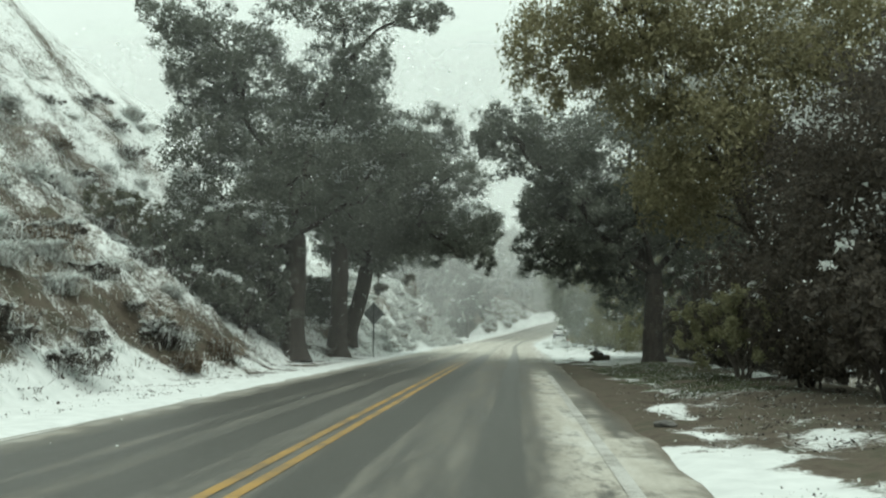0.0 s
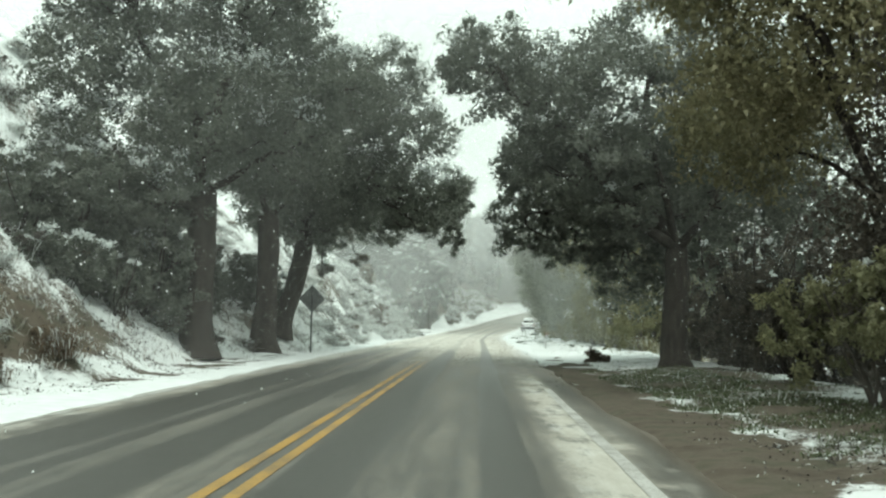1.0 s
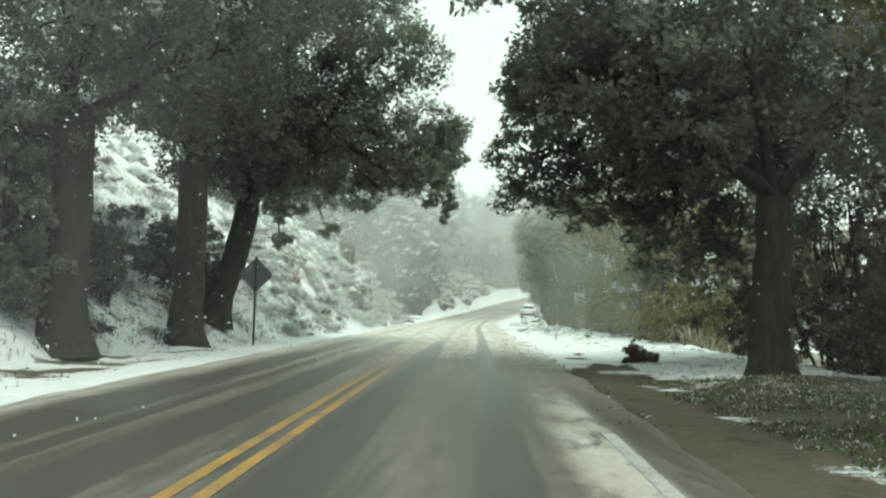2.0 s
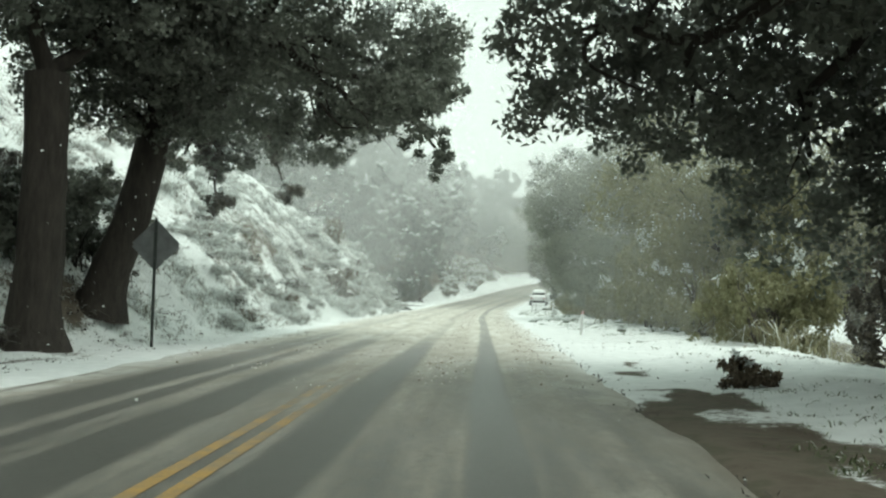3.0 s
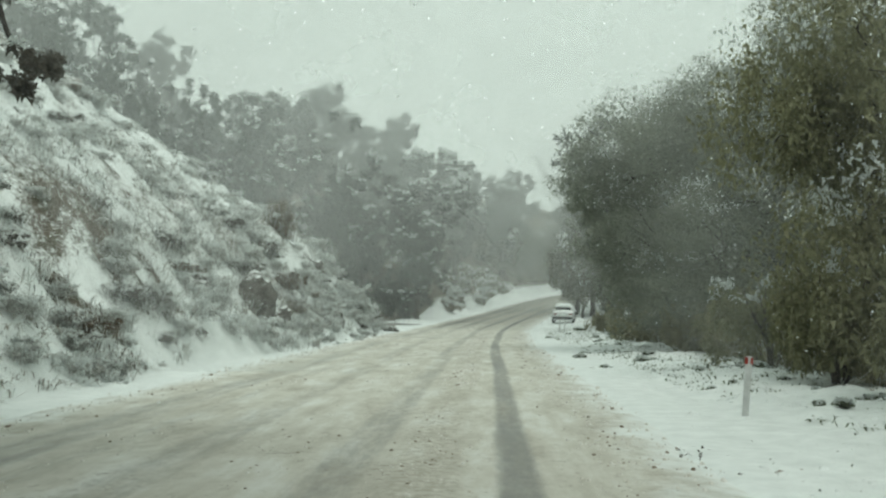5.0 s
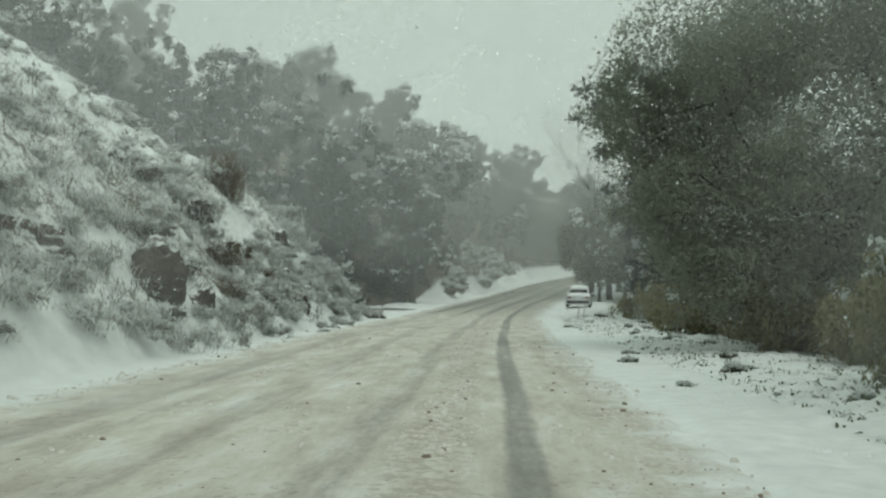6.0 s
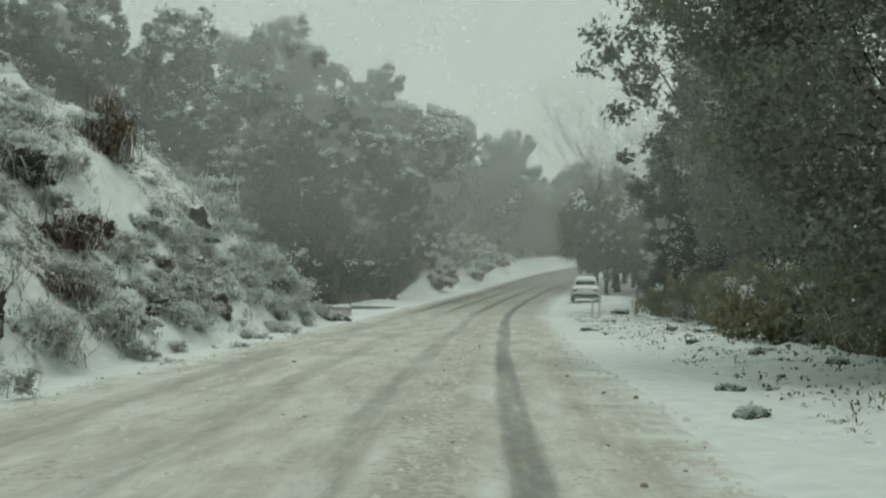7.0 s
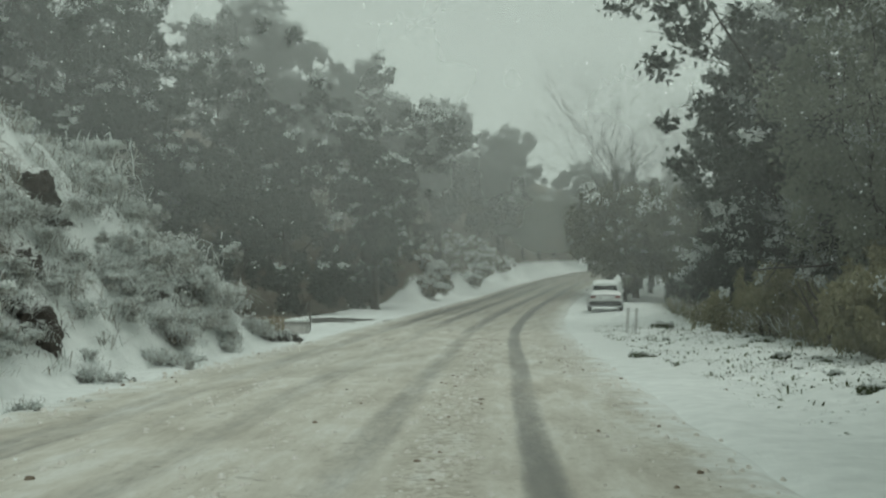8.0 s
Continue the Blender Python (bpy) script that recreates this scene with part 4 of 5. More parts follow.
def on_bank(lo, hi, seed, cut):
    def keep(x, y):
        e = bank(x, y)[1]
        return (e > lo) & (e < hi) & (fbm(x * 0.45, y * 0.45, seed) > cut)
    return keep


stuff("hill_grass", blades(scatter(17000, -26, 2, 6, 106, lambda x, y: on_bank(0.15, 19, 81, -0.45)(x, y) & (rng.random(len(x)) < 1.0 - 0.95 * sstep(y, 46, 54))), 0.24, None, 0.82, 4, 1.1, 0.011), [M_GRASS, M_LEAFSNOW], "dead grass on the hill bowed under snow", "grass")
stuff("hill_brush", blades(scatter(30000, -24, 2, 6, 104, on_bank(0.2, 16, 91, 0.06)), 0.15, None, 0.84, 7, 1.5, 0.010), [M_BRUSH, M_LEAFSNOW], "dark low brush poking through snow on the hill", "brush")
stuff("frosted_brush", blades(scatter(3200, -9, 0, 43, 73, on_bank(0.0, 3.6, 145, -0.05)), 0.2, None, 0.62, 12, 1.9, 0.009, 0.7), [M_GRASS, M_LEAFSNOW], "pale frosted brush along the foot of the bank", "brush")
stuff("snowy_brush", blades(scatter(7000, -14, 2.5, 40, 108, on_bank(0.0, 7, 141, 0.05)), 0.40, None, 0.88, 18, 1.3, 0.010), [M_GRASS, M_LEAFSNOW], "bowed brush thick with snow on the bank", "brush")
def twig_bush(name, leaf, label, group, stems, snow, place):
    """A dome of fine bowed twigs rising from one crown of roots, a metre across, snow along their upper sides."""
    ob = thing(name, pose(place[0], place[1], float(ground_z(*place)) - 0.06), label, "shrub", group)
    r = 0.3 * rng.standard_normal((stems // 6, 3)) * np.array([1, 1, 0])
    v, f, mi = blades(r, 0.62, None, snow, 4, 1.15, 0.010)
    high = np.stack([0.25 * rng.standard_normal(stems // 6), 0.25 * rng.standard_normal(stems // 6), 0.18 + 0.36 * rng.random(stems // 6)], -1)
    v2, f2, m2 = blades(high, 0.26, None, min(1, snow + 0.12), 5, 1.6, 0.010)
    part("woody_crown", mesh_np("woody_crown", np.concatenate([v, v2]), np.concatenate([f, f2 + len(v)]), [leaf, M_LEAFSNOW], np.concatenate([mi, m2])), None, ob)
    blobs = [(0.3 * rng.standard_normal(), 0.3 * rng.standard_normal(), 0.2 + 0.2 * rng.random(), 0.3, 0.3, 0.24) for _ in range(6)]
    part("foliage", crown_mesh("foliage", blobs, 620, 0.085, [leaf, M_LEAFSNOW], min(0.9, snow), 0.1, 0.8), None, ob)
    return ob


FROSTED = [twig_bush("hill_shrub", M_TWIGGY, "twiggy shrub bowed under thick snow on the bank", "shrubs on the hill", 240, 0.95, p) for p in ((-1.3, 74.4), (-0.7, 80.5), (-1.2, 99.0))]
BROWN = [twig_bush("hill_shrub", M_BRUSH, "grey-brown twiggy shrub dusted with snow on the hill", "shrubs on the hill", 260, 0.5, p) for p in ((-7.2, 26.0), (-2.6, 84.0))]
RUSTY = twig_bush("hill_shrub", M_RUSTY, "rust-brown dead shrub among the snowy brush", "shrubs on the hill", 440, 0.2, (-1.7, 84.3))


def put(src, x, y, s, tall=1.0, sink=0.07):
    src.scale = (s, s, s * tall)
    copy_thing(src, pose(x, y, float(ground_z(x, y)) - sink, 0, 0, float(rng.random() * 360)))
    src.scale = (1, 1, 1)


for k, (x, y, s) in enumerate(((-1.6, 72.6, 0.9), (-0.9, 76.0, 0.9), (-0.7, 78.0, 0.95), (-2.0, 70.8, 0.9), (-0.6, 83.0, 1.0), (-3.0, 77.5, 1.1), (-2.6, 80.5, 1.1), (-0.6, 88.5, 1.0), (-0.2, 96.5, 1.25), (0.3, 98.6, 1.2),
                               (0.6, 100.4, 1.0), (-0.5, 101.0, 1.3), (-1.6, 97.0, 1.4), (-2.4, 99.5, 1.5), (-3.4, 100.5, 1.4), (-3.2, 90.0, 1.3), (-3.1, 55.6, 0.7), (0.9, 87.2, 0.45), (1.2, 87.9, 0.35), (0.55, 83.0, 0.35), (0.7, 93.8, 0.6))):
    put(FROSTED[k % 3], x, y, s)


def bush_field(places, name, label):
    """The many bushes farther up the hill, as one mesh: each a turned and scaled copy of a model bush."""
    v, f, mi, k = [], [], [], 0
    for src, x, y, s, tall in places:
        a = 6.28 * rng.random()
        for ob in src.children:
            me, tri = ob.data, ob.data.polygons[0].loop_total
            co, idx, m = np.empty(len(me.vertices) * 3, np.float32), np.empty(len(me.loops), np.int32), np.empty(len(me.polygons), np.int32)
            me.vertices.foreach_get("co", co)
            me.loops.foreach_get("vertex_index", idx)
            me.polygons.foreach_get("material_index", m)
            co, idx = co.reshape(-1, 3), idx.reshape(-1, tri)
            if tri == 4:
                idx, m = np.concatenate([idx[:, :3], idx[:, [0, 2, 3]]]), np.tile(m, 2)
            p = np.stack([co[:, 0] * np.cos(a) - co[:, 1] * np.sin(a), co[:, 0] * np.sin(a) + co[:, 1] * np.cos(a), co[:, 2] * tall], -1) * s
            leaf = FIELD.index(me.materials[0])
            v.append(p + np.array([x, y, float(ground_z(x, y)) - 0.1]))
            f.append(idx + k)
            mi.append(np.where(m == 0, leaf, len(FIELD) - 1))
            k += len(co)
    stuff(name, (np.concatenate(v), np.concatenate(f), np.concatenate(mi)), FIELD, label, "brush")


FIELD = [M_TWIGGY, M_BRUSH, M_RUSTY, M_LEAFSNOW]
upper = []
for k in range(430):
    y = 56 + 49 * rng.random()
    e = 11.0 * rng.random() ** 1.6
    src = RUSTY if k % 23 == 0 else (BROWN[k % 2] if k % 6 == 0 else FROSTED[k % 3])
    x, size = float(cx(y)) - 4.7 - 0.5 * rng.random() - e, 0.35 + 0.55 * rng.random()
    if e < 2.3:
        put(src, x, y, size, 0.8, 0.1)
    else:
        upper.append((src, x, y, size, 0.8))
for k in range(46):
    y = 12 + 46 * rng.random()
    e = 0.9 + 7 * rng.random() ** 1.8
    put(FROSTED[k % 3] if k % 4 == 0 else BROWN[k % 2], float(cx(y)) - 5.6 - e, y, 0.5 + 0.6 * rng.random(), 0.8)
for k in range(130):
    y = 12 + 46 * rng.random()
    upper.append(((FROSTED + BROWN)[k % 5] if k % 7 else RUSTY, float(cx(y)) - 8.2 - 14 * rng.random(), y, 0.6 + 0.7 * rng.random(), 0.8))
for k in range(60):
    y = 82 + 21 * rng.random()
    put(FROSTED[k % 3] if k % 8 else BROWN[k % 2], float(cx(y)) - 4.35 - 2.4 * rng.random() ** 1.3, y, 0.35 + 0.4 * rng.random(), 0.85, 0.1)
bush_field(upper, "hill_bushes", "snow-capped twiggy bushes scattered over the upper hillside")
put(RUSTY, -2.8, 89.8, 1.1, 2.2)
put(RUSTY, -3.0, 90.4, 0.9, 1.8)
put(RUSTY, -6.6, 25.6, 0.8)
put(RUSTY, -6.3, 28.4, 0.9)
put(RUSTY, -8.2, 34.0, 1.0, 1.5)

for k in range(26):
    y = 139 + 40 * rng.random()
    o = -5.6 - 3.4 * rng.random()
    s = 0.9 + 0.8 * rng.random()
    shrub((float(cx(y)) + o, y), s * 1.5, s * 1.2, M_GRASS, "snow-laden grey bush on the far bank", 0.85, 700, 0.2, 0.3, "bank_bush", "bushes on the far bank")


def verge(x, y):
    o = offset(x, y)
    return (o > 5.0) & (o < 9.2) & (y < 41) & (fbm(x * 0.9, y * 0.9, 101) > 0.28 - 0.5 * sstep(y, 18, 28))


def pullout(x, y):
    o = offset(x, y)
    return (o > 5.6 - 0.02 * (y - 60)) & (o < 9.6) & (fbm(x * 1.4, y * 1.4, 111) > 0.3 - 0.42 * sstep(y, 56, 72))


def creek(x, y):
    o = offset(x, y)
    return (o > 8.7) & (o < 11.5)


stuff("verge_weeds", blades(scatter(8000, 2, 13, 4, 41, verge), 0.10, None, 0.4, 6, 1.8, 0.008, 0.7), [M_WEED, M_LEAFSNOW], "green weeds and dead leaves on the snowy verge", "weeds")
stuff("verge_litter", blades(scatter(15000, 5, 16, 46, 112, pullout), 0.10, None, 0.35, 3, 1.7, 0.016, 0.8), [M_WEED, M_LEAFSNOW], "dark tufts and twigs poking through the verge snow", "weeds")
stuff("verge_leaves", blades(scatter(9500, 1, 9, 3, 23, lambda x, y: (offset(x, y) > 4.1) & (offset(x, y) < 8.2) & (fbm(x * 1.1, y * 1.1, 201) > -0.15)), 0.07, None, 0.3, 5, 2.6, 0.016, 0.5), [M_BRUSH, M_LEAFSNOW], "dead leaves strewn over the thin verge snow", "leaves")
stuff("verge_grass", blades(scatter(10000, 3, 12, 19, 36, lambda x, y: (offset(x, y) > 5.0 - 0.03 * (y - 20)) & (offset(x, y) < 7.4) & (fbm(x, y, 191) > -0.25)), 0.11, None, 0.12, 7, 1.5, 0.010, 0.8), [M_WEED, M_LEAFSNOW], "short green grass on the verge below the oak", "grass")
stuff("creek_reeds", blades(scatter(9000, 6, 19, 50, 122, creek), 1.0, None, 0.16, 8, 1.1, 0.014, 1.0, 4), [M_REED, M_LEAFSNOW], "tall olive and tan reeds bowed by snow along the creek", "reeds")
stuff("lane_grass", blades(scatter(1500, -3.4, 1.0, 105.5, 110.8, lambda x, y: fbm(x * 0.7, y * 0.7, 171) > -0.2), 0.5, None, 0.1, 10, 0.9, 0.013, 1.0, 3), [M_TAN, M_LEAFSNOW], "tan dead grass beside the utility box", "grass")
stuff("creek_grass", blades(scatter(5000, 8, 19, 70, 122, creek), 1.2, None, 0.3, 6, 0.8, 0.015, 1.0, 4), [M_GRASS, M_LEAFSNOW], "tall dry grass along the creek", "grass")


q = scatter(2600, 2, 11, 29, 58, lambda x, y: (offset(x, y) > 2.5) & (offset(x, y) < 6.6) & (fbm(x * 0.9, y * 0.5, 211) > 0.0))
q[:, 2] = np.maximum(q[:, 2], np.where(offset(q[:, 0], q[:, 1]) < 3.9, road_z(q[:, 1]) + 0.02, -9))
stuff("road_litter", blades(q, 0.06, None, 0.1, 2, 2.6, 0.014, 0.4), [M_BRUSH, M_LEAFSNOW], "dead oak leaves and twigs strewn over the slushy shoulder", "leaves")


def left_foot(x, y):
    o = offset(x, y)
    return (o < -4.5) & (o > -7.8) & (fbm(x * 1.1, y * 1.1, 121) > -0.1)


stuff("leaf_litter", blades(scatter(9000, -9, 2, 14, 54, left_foot), 0.08, None, 0.15, 6, 2.2, 0.015, 0.6), [M_BRUSH, M_LEAFSNOW], "brown leaf litter at the foot of the hill", "leaves")


def lumps(x, y, z, size, mats, share, name, label, category, flat=0.45, root=0.01):
    """Small irregular lumps: a base ring, a smaller upper ring and a cap."""
    n, k = len(x), 5
    a = np.linspace(0, 2 * np.pi, k, endpoint=False)[None, :] + rng.random(n)[:, None] * 6.28
    s = (size * (0.35 + 1.1 * rng.random(n) ** 2))[:, None]
    r0, r1 = s * (0.7 + 0.6 * rng.random((n, k))), s * (0.35 + 0.4 * rng.random((n, k)))
    h = s * flat * (0.7 + 0.6 * rng.random((n, k)))
    low = np.stack([r0 * np.cos(a), r0 * np.sin(a), np.zeros((n, k)) - (s * root if root > 0.02 else root)], -1)
    mid = np.stack([r1 * np.cos(a + 0.3), r1 * np.sin(a + 0.3), h], -1)
    cap = np.stack([np.zeros(n), np.zeros(n), h.max(1) * 1.05], -1)[:, None, :]
    v = np.concatenate([low, mid, cap], 1) + np.stack([x, y, z], -1)[:, None, :]
    i = (np.arange(n) * (2 * k + 1))[:, None]
    f = []
    for q in range(k):
        w = (q + 1) % k
        f += [i + np.array([[q, w, k + w]]), i + np.array([[q, k + w, k + q]]), i + np.array([[k + q, k + w, 2 * k]])]
    m = np.tile((rng.random(n) < share).astype(int), 3 * k)
    tagged(new(name, mesh_np(name, v.reshape(-1, 3), np.concatenate(f, 0), mats, m, True)), label, category, kind="stuff")


M_SLUSH = mat_plain("dirty_slush", (0.52, 0.49, 0.43), (0.70, 0.70, 0.67), 3.0, 0.8)
M_GRIT = mat_plain("brown_grit", (0.13, 0.105, 0.08), (0.26, 0.21, 0.16), 3.0, 0.9)


def clods(n, y0, y1, size, grit, label):
    """Broken slush and grit heaped between the wheel tracks and along the lane's edges."""
    qy, qu = y0 + (y1 - y0) * rng.random(n), 3.8 * (2 * rng.random(n) - 1)
    odds = 0.015 + 0.9 * np.exp(-((qu - 1.25) / 0.32) ** 2) + 0.45 * np.exp(-((qu - 3.1) / 0.45) ** 2) + 0.4 * np.exp(-((qu + 0.2) / 0.3) ** 2) + 0.35 * np.exp(-((qu + 1.7) / 0.25) ** 2) + 0.3 * np.exp(-((qu + 3.3) / 0.3) ** 2)
    pick = (np.minimum.reduce([abs(qu - q) for q in (0.55, 2.02, -0.95, -2.45)]) > 0.27) & (rng.random(n) < odds * (0.2 + 0.9 * (fbm(qu, qy * 0.6, 151) > -0.05)))
    pick &= rng.random(n) < sstep(qy, 38, 58)
    qu, qy = qu[pick], qy[pick]
    lumps(cx(qy) + qu, qy, road_z(qy) + 0.02, size, [M_SLUSH, M_GRIT], grit, "road_slush", label, "slush", 0.55)


clods(26000, 40, 64, 0.021, 0.2, "brown grit and broken slush between the tyre tracks")
clods(40000, 64, 104, 0.034, 0.05, "broken clods of slush between the tyre tracks")
pts = scatter(22000, 5, 17, 44, 114, lambda x, y: (offset(x, y) > 4.2) & (offset(x, y) < 9.6) & (fbm(x * 0.8, y * 0.8, 161) > 0.3 - 0.11 * (offset(x, y) - 4)))
lumps(pts[:, 0], pts[:, 1], pts[:, 2], 0.05, [M_SNOW, M_GRIT], 0.02, "snow_lumps", "lumpy trodden snow on the verge", "snow", 0.3)

# ---- things at the roadside ----
def box(bm, x, y, z, sx, sy, sz, bevel=0.0):
    r = bmesh.ops.create_cube(bm, size=1, matrix=Matrix.LocRotScale((x, y, z), None, (sx, sy, sz)))
    if bevel:
        edges = list({e for v in r["verts"] for e in v.link_edges})
        bmesh.ops.bevel(bm, geom=edges, offset=bevel, segments=2, affect="EDGES")
    return bm


def road_sign():
    ob = thing("road_sign", pose(-3.28, 47.95, float(ground_z(-3.28, 47.95)) - 0.03, 0, 0, -4), "diamond road sign with bare grey back on a steel post", "sign")
    bm = bmesh.new()
    box(bm, 0, 0, 1.3, 0.055, 0.012, 2.75, 0.004)
    box(bm, -0.024, -0.012, 1.3, 0.008, 0.03, 2.75)
    box(bm, 0.024, -0.012, 1.3, 0.008, 0.03, 2.75)
    part("post", bm, M_POSTSTEEL, ob)
    bm = bmesh.new()
    bmesh.ops.create_cube(bm, size=1, matrix=pose(0, 0.022, 2.12, 0, 45, 0) @ Matrix.Diagonal((0.75, 0.006, 0.75, 1)))
    up = [e for e in bm.edges if abs((e.verts[0].co - e.verts[1].co).y) > 0.004]
    bmesh.ops.bevel(bm, geom=up, offset=0.05, segments=4, affect="EDGES")
    plate = part("plate", bm, M_METAL, ob, "bare grey aluminium back of a diamond plate")
    for z in (1.85, 2.4):
        bm = bmesh.new()
        bmesh.ops.create_cone(bm, segments=6, radius1=0.014, radius2=0.014, depth=0.02, cap_ends=True, matrix=pose(0, -0.012, z, 90, 0, 0))
        part("bolt", bm, M_METAL, plate)


road_sign()


def marker_post(x, y, h, top, label):
    ob = thing("marker_post", pose(x, y, float(ground_z(x, y)) - 0.05, 2, 3, 0), label, "marker post", "marker posts on the verge")
    bm = bmesh.new()
    box(bm, 0, 0, h / 2, 0.09, 0.02, h, 0.006)
    box(bm, 0, -0.016, h * 0.5, 0.03, 0.014, h * 0.96, 0.004)
    part("post", bm, M_WHITEPOST, ob)
    bm = bmesh.new()
    box(bm, 0, -0.002, h - 0.06, 0.11, 0.03, 0.1, 0.008)
    part("cap", bm, top, ob, "coloured reflector cap")


M_WHITEPOST = mat_plain("weathered_white_plastic", (0.45, 0.46, 0.45), (0.66, 0.67, 0.66), 7.0, 0.5)
M_RED = mat_plain("faded_red_reflector", (0.22, 0.03, 0.02), (0.34, 0.05, 0.035), 12.0, 0.35)
marker_post(7.68, 59.9, 0.85, M_RED, "short white marker post with a red cap in the snow")
marker_post(12.15, 106.6, 0.85, M_WHITEPOST, "white marker post on the snowy verge")
marker_post(12.5, 106.9, 0.8, M_WHITEPOST, "white marker post on the snowy verge")


def utility_box():
    z = float(ground_z(1.75, 107.2))
    ob = thing("utility_box", pose(1.75, 107.2, z - 0.02, 0, 0, -12), "low concrete utility box capped with snow beside the side road", "box")
    bm = box(bmesh.new(), 0, 0, 0.17, 0.68, 0.5, 0.34, 0.02)
    part("body", bm, mat_plain("weathered_concrete", (0.34, 0.335, 0.32), (0.5, 0.49, 0.47), 8.0, 0.9), ob)
    bm = box(bmesh.new(), 0, 0, 0.365, 0.76, 0.58, 0.05, 0.012)
    part("lid", bm, mat_plain("lid_concrete", (0.24, 0.23, 0.22), (0.36, 0.35, 0.33), 8.0, 0.9), ob)
    bm = box(bmesh.new(), 0, 0, 0.43, 0.74, 0.56, 0.08, 0.035)
    part("snow_cap", bm, M_SNOW, ob, "cap of fresh snow")
    bm = box(bmesh.new(), 0.1, 0.6, 0.55, 0.06, 0.06, 1.1, 0.008)
    stake = thing("stake", pose(1.9, 108.1, z - 0.05), "weathered wooden stake behind the utility box", "post")
    part("shaft", bm, M_TWIG, stake)


utility_box()

stone = thing("loose_stone", pose(2.95, 13.3, float(ground_z(2.95, 13.3)), 0, 0, 25), "flat grey stone lying on the snowy shoulder", "stone")
bm = bmesh.new()
bmesh.ops.create_icosphere(bm, subdivisions=3, radius=1)
for v in bm.verts:
    q = 1 + 0.25 * noise.noise(v.co * 1.3) + 0.08 * noise.noise(v.co * 4)
    v.co = Vector((v.co.x * 0.17, v.co.y * 0.12, v.co.z * 0.06 + 0.03)) * q
part("stone_body", bm, mat_plain("grey_stone", (0.08, 0.08, 0.075), (0.16, 0.155, 0.145), 9.0, 0.9), stone)

# cut oak boughs left at the edge of the pullout
heap = thing("fallen_branch", pose(6.5, 41.1, float(ground_z(6.5, 41.1))), "brown leafy oak bough fallen on the snow", "branch")
part("stem", joined("stem", [tube(bend((-0.5, 0, 0.06), (0.7, 0.1, 0.12), 7, 0.1, 0.2), np.linspace(0.035, 0.015, 7), 6)] + [tube(bend((-0.2 + 0.25 * q, 0, 0.1), (-0.35 + 0.28 * q, 0.2 * rng.standard_normal(), 0.5 - 0.08 * q), 5, 0, 0.3), np.linspace(0.015, 0.006, 5), 5) for q in range(5)], [M_TWIG]), None, heap)
part("foliage", crown_mesh("foliage", [(-0.25, 0, 0.26, 0.36, 0.32, 0.26), (0.1, 0.05, 0.24, 0.38, 0.32, 0.22), (0.5, 0.05, 0.14, 0.36, 0.26, 0.13)], 1500, 0.09, [M_RUSTY, M_LEAFSNOW], 0.2, 0, 0.5), None, heap)
heap.scale = (0.66, 0.7, 0.85)
for x, y, s in ((8.3, 76.4, 0.18), (8.9, 79.0, 0.13), (11.3, 84.2, 0.17), (10.2, 96.5, 0.2), (11.0, 88.0, 0.14), (8.0, 71.0, 0.12), (13.5, 107.6, 0.35)):
    shrub((x, y), s * 1.9, s * 0.7, M_WEED, "dark tuft of weeds poking through the snow", 0.8, 120, 0.06, 0.0, "weed_tuft", "weed tufts on the verge")
TUFT = shrub((9.4, 73.2), 0.34, 0.18, M_WEED, "dark tuft of weeds poking through the snow", 0.6, 150, 0.065, 0.0, "weed_tuft", "weed tufts on the verge")
for k in range(64):
    y = 58 + 48 * rng.random()
    put(TUFT, float(cx(y)) + 5.4 + 3.6 * rng.random() ** 0.7, y, 0.3 + 0.5 * rng.random() ** 2, 1.0, 0.03)
limb = thing("fallen_limb", pose(15.6, 99.0, float(ground_z(15.6, 99.0, False)) + 0.2), "bare fallen limb dusted with snow over the reeds", "branch")
part("stem", joined("stem", [tube(bend((-2.4, -0.6, 1.9), (2.6, 0.6, 2.6), 9, 0.03, 0.08), np.linspace(0.025, 0.06, 9), 6)] + [tube(bend((-1.6 + q, -0.3, 2.1 + 0.1 * q), (-2.2 + q, -0.5, 1.4 + 0.2 * rng.random()), 6, 0, 0.3), np.linspace(0.022, 0.008, 6), 5) for q in range(5)]
     + [tube(bend((2.2, 0.5, -0.6), (2.6, 0.6, 2.6), 7, 0, 0.08), np.linspace(0.07, 0.05, 7), 6)], [M_TWIG]), None, limb)


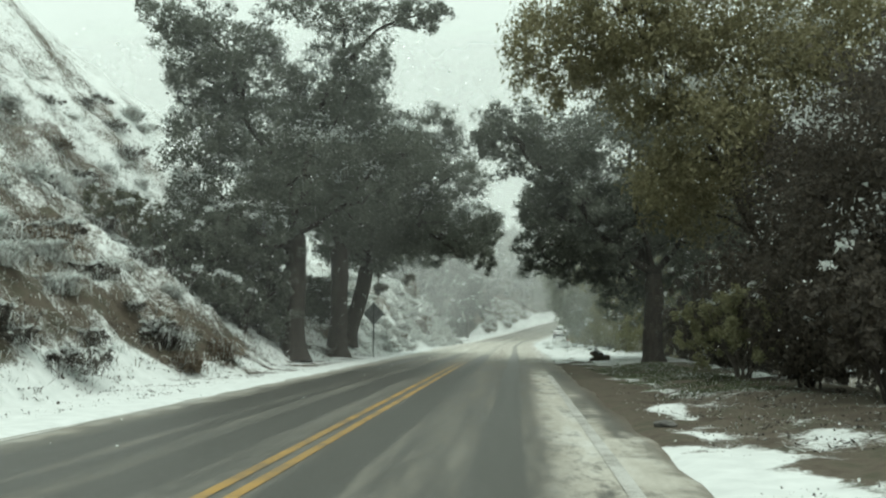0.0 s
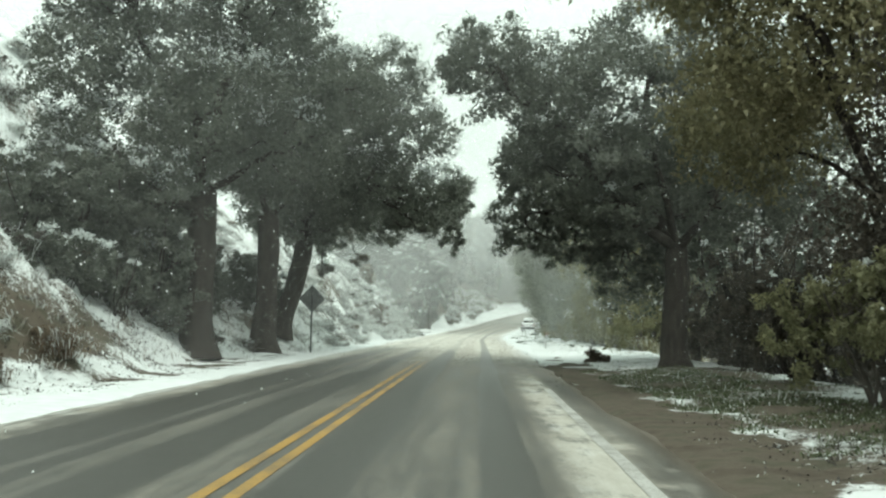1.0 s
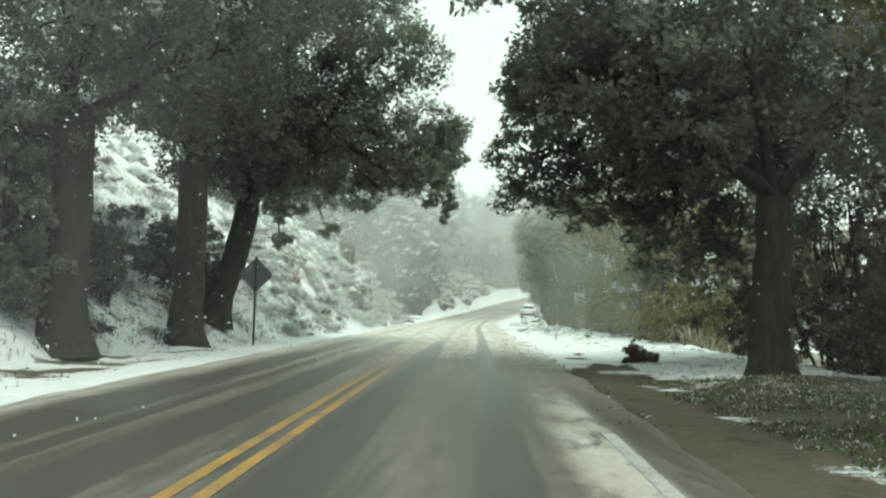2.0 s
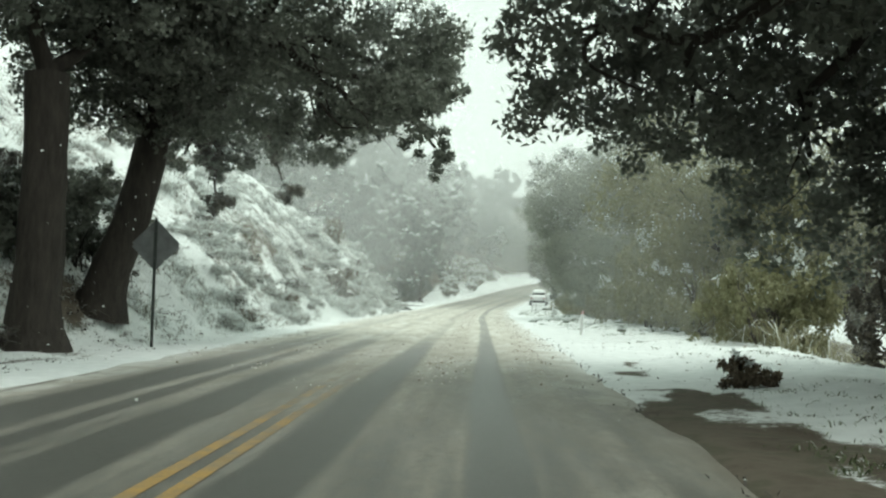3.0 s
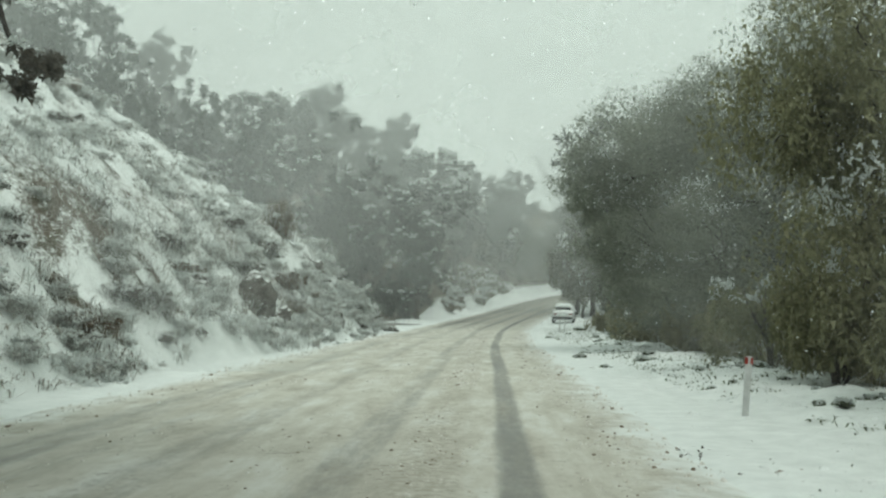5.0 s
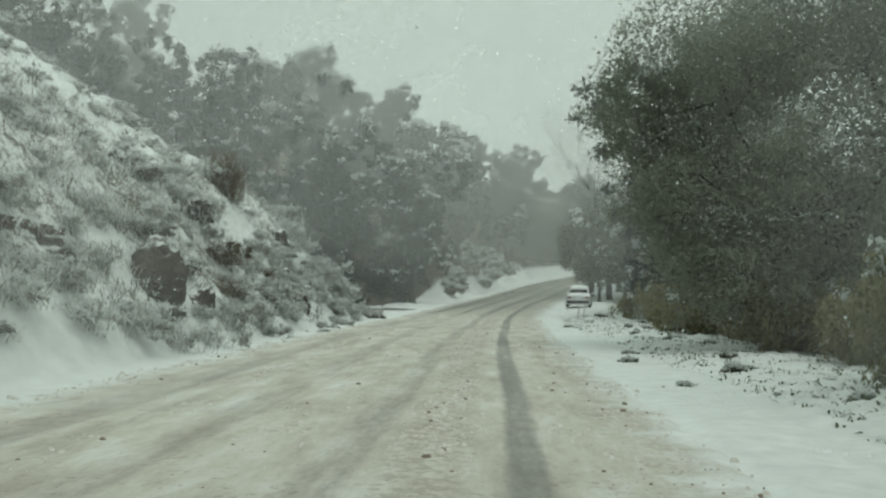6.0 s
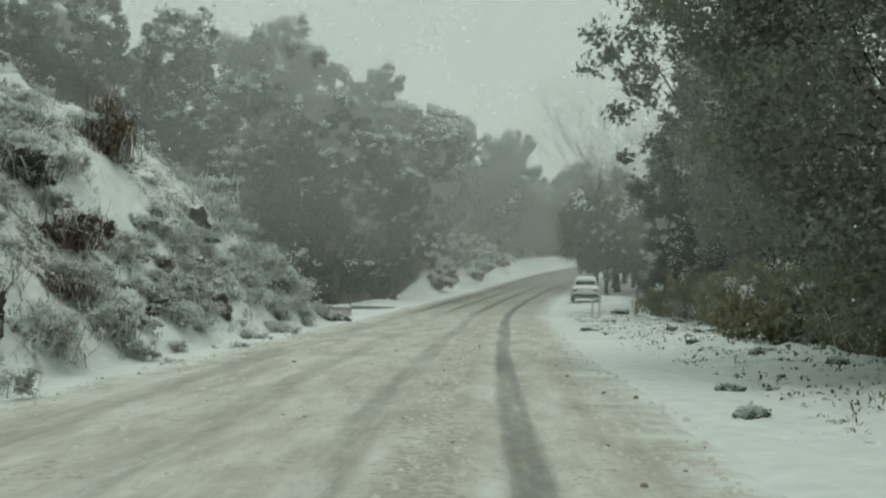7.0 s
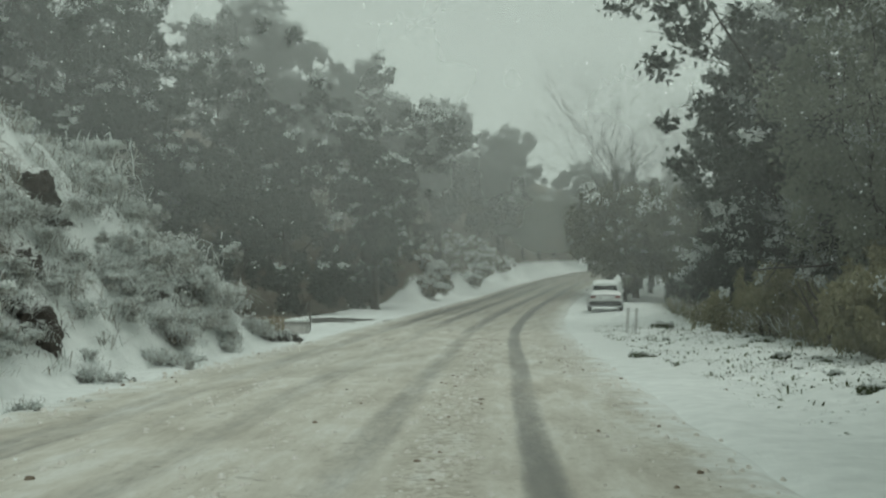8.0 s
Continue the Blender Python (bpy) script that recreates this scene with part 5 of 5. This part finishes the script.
# ---- the parked car ----
def parked_car():
    y0 = 126.3
    x0 = 15.45
    ob = thing("parked_car", pose(x0, y0, float(road_z(y0)) + 0.10, 1.5, 0, -11), "silver sedan parked on the verge, roof and windows under snow", "car")
    paint = mat_plain("silver_car_paint", (0.58, 0.59, 0.59), (0.68, 0.69, 0.69), 20.0, 0.35, 0.5)
    glass = mat_plain("dark_car_glass", (0.012, 0.014, 0.014), (0.02, 0.022, 0.022), 2.0, 0.08, 0.0, 0.6)
    black = mat_plain("black_trim", (0.015, 0.015, 0.015), (0.03, 0.03, 0.03), 20.0, 0.6)
    red = mat_plain("dark_red_lamp", (0.14, 0.012, 0.01), (0.2, 0.02, 0.015), 20.0, 0.25)

    def loft(sections):
        """Sections along y: (y, half width low, half width high, z low, z high)."""
        bm = bmesh.new()
        rings = []
        for y, wl, wh, zl, zh in sections:
            zm = (zl + zh) / 2
            ring = [(-wl * 0.9, y, zl), (-wl, y, zl + (zm - zl) * 0.45), (-(wl + wh) / 2 * 1.02, y, zm), (-wh, y, zh - 0.06), (-wh * 0.86, y, zh), (0, y, zh + 0.025),
                    (wh * 0.86, y, zh), (wh, y, zh - 0.06), ((wl + wh) / 2 * 1.02, y, zm), (wl, y, zl + (zm - zl) * 0.45), (wl * 0.9, y, zl)]
            rings.append([bm.verts.new(c) for c in ring])
        for a, b in zip(rings, rings[1:]):
            for i in range(len(a)):
                bm.faces.new((a[i], a[(i + 1) % len(a)], b[(i + 1) % len(a)], b[i]))
        bm.faces.new(rings[0])
        bm.faces.new(rings[-1][::-1])
        bmesh.ops.recalc_face_normals(bm, faces=bm.faces)
        return bm

    body = part("body", loft([(-2.28, 0.74, 0.72, 0.34, 0.86), (-2.2, 0.82, 0.78, 0.26, 0.95), (-1.5, 0.87, 0.82, 0.22, 0.98), (0, 0.88, 0.84, 0.2, 0.95), (1.4, 0.87, 0.8, 0.22, 0.88), (2.1, 0.8, 0.7, 0.26, 0.72), (2.25, 0.66, 0.6, 0.32, 0.6)]), paint, ob)
    part("cabin", loft([(-1.75, 0.70, 0.68, 0.9, 1.0), (-1.05, 0.72, 0.58, 0.9, 1.40), (0.1, 0.73, 0.6, 0.9, 1.43), (1.0, 0.72, 0.66, 0.86, 1.0)]), paint, ob)
    bm = bmesh.new()
    f = [bm.verts.new(c) for c in ((-0.62, -1.745, 1.03), (0.62, -1.745, 1.03), (0.53, -1.16, 1.36), (-0.53, -1.16, 1.36))]
    bm.faces.new(f)
    bmesh.ops.solidify(bm, geom=bm.faces[:], thickness=-0.03)
    part("rear_window", bm, glass, ob, "dark rear window")
    part("snow_cap", loft([(-1.45, 0.6, 0.5, 1.28, 1.38), (-1.1, 0.6, 0.56, 1.36, 1.50), (0.1, 0.62, 0.58, 1.38, 1.54), (0.5, 0.6, 0.5, 1.3, 1.4)]), M_SNOW, ob, "thick cap of snow on the roof")
    part("boot_snow", loft([(-2.2, 0.7, 0.64, 0.93, 0.99), (-1.9, 0.72, 0.66, 0.95, 1.03), (-1.7, 0.7, 0.62, 0.97, 1.04)]), M_SNOW, ob, "snow lying on the boot lid")
    part("bumper", box(bmesh.new(), 0, -2.3, 0.42, 1.6, 0.14, 0.22, 0.05), black, ob, "dark rear bumper")
    part("plate_bar", box(bmesh.new(), 0, -2.325, 0.70, 0.34, 0.03, 0.14, 0.008), M_SNOW, body, "pale plate")
    for s in (-1, 1):
        part("tail_lamp", box(bmesh.new(), s * 0.6, -2.26, 0.74, 0.26, 0.08, 0.14, 0.02), red, body, "dark red tail lamp")
        part("mirror", box(bmesh.new(), s * 0.93, 0.75, 0.98, 0.16, 0.1, 0.12, 0.03), paint, ob)
        for y in (-1.4, 1.4):
            bm = bmesh.new()
            bmesh.ops.create_cone(bm, segments=24, radius1=0.31, radius2=0.31, depth=0.2, cap_ends=True, matrix=pose(s * 0.78, y, 0.31, 0, 90, 0))
            bmesh.ops.bevel(bm, geom=[e for e in bm.edges if len(e.link_faces) == 2 and e.calc_face_angle(0) > 1], offset=0.03, segments=2, affect="EDGES")
            wheel = part("wheel", bm, black, ob)
            bm = bmesh.new()
            bmesh.ops.create_cone(bm, segments=16, radius1=0.19, radius2=0.16, depth=0.22, cap_ends=True, matrix=pose(s * 0.78, y, 0.31, 0, 90, 0))
            part("rim", bm, M_METAL, wheel)


parked_car()


# ---- snow in the air, and sheets standing in for its haze ----
def flakes(n, place, size, name):
    """Falling flakes: thin tilted kites of snow, hanging still."""
    p = place(n)
    n = len(p)
    a, b = rng.standard_normal((n, 3)), rng.standard_normal((n, 3))
    a /= np.linalg.norm(a, axis=1)[:, None]
    b = np.cross(a, b)
    b /= np.linalg.norm(b, axis=1)[:, None]
    s = (size * (0.7 + 0.6 * rng.random(n)) / 1.41)[:, None]
    v = np.stack([p - a * s, p + b * s, p + a * s, p - b * s], 1).reshape(-1, 3)
    tagged(new(name, mesh_np(name, v, np.arange(4 * n).reshape(n, 4), [M_FLAKE])), "snowflakes falling through the air", "snowfall", kind="stuff")


M_FLAKE = mat_leaf("snowflake", (0.90, 0.93, 0.92), (0.92, 0.95, 0.94), (0.93, 0.96, 0.95))


def near_air(n):
    y = 6 + 110 * rng.random(n)
    x = cx(y) + 1.8 + (rng.random(n) - 0.5) * 26
    z = 0.1 + 9 * rng.random(n)
    far = np.hypot(x - cx(y) - 1.8, z - 1.3)
    return np.stack([x, y, z], -1)[far > 3.0]


flakes(16000, near_air, 0.022, "snowfall")


def mat_haze():
    """Sheets that stand in for the haze of snowy air: mostly clear, here and there thicker, lit through like thin
    cloth.
    """
    m = Mat("snow_haze")
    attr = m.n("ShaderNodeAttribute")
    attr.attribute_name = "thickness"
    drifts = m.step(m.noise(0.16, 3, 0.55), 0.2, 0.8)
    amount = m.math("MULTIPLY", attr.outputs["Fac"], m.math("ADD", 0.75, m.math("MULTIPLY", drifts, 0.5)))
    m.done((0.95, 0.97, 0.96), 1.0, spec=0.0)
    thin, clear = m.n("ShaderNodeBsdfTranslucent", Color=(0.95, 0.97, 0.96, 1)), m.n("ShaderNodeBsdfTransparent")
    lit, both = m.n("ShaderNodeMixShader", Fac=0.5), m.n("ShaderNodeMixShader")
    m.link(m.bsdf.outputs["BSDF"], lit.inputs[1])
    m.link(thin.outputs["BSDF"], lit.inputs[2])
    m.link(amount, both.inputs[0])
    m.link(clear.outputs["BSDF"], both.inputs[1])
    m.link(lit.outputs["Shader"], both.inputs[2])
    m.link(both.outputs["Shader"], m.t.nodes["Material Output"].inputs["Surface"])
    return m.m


M_HAZE = mat_haze()


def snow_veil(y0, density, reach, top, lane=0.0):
    """A wavering see-through sheet added across the canyon in place of haze, thinning out at its rim; lane: half the
    width of the gap over the lane.
    """
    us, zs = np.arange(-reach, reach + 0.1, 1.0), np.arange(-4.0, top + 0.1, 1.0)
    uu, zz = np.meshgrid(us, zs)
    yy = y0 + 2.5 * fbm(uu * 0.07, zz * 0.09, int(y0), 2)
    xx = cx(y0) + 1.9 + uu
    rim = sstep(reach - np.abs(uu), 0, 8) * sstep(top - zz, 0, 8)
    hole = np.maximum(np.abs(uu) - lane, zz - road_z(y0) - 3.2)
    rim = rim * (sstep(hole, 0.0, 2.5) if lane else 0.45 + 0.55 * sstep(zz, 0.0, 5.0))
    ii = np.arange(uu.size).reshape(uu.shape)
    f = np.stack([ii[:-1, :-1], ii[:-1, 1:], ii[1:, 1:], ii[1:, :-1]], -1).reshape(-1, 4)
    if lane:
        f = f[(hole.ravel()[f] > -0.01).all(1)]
    me = mesh_np("snow_veil", np.stack([xx, yy, zz + road_z(y0)], -1).reshape(-1, 3), f, [M_HAZE], smooth=True)
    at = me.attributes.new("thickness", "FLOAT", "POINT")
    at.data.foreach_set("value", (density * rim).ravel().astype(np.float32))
    tagged(new("snow_veil", me), "thin see-through sheet that stands in for snow haze", "snowfall", kind="stuff")


# sheet after sheet adds up to haze that thickens with distance
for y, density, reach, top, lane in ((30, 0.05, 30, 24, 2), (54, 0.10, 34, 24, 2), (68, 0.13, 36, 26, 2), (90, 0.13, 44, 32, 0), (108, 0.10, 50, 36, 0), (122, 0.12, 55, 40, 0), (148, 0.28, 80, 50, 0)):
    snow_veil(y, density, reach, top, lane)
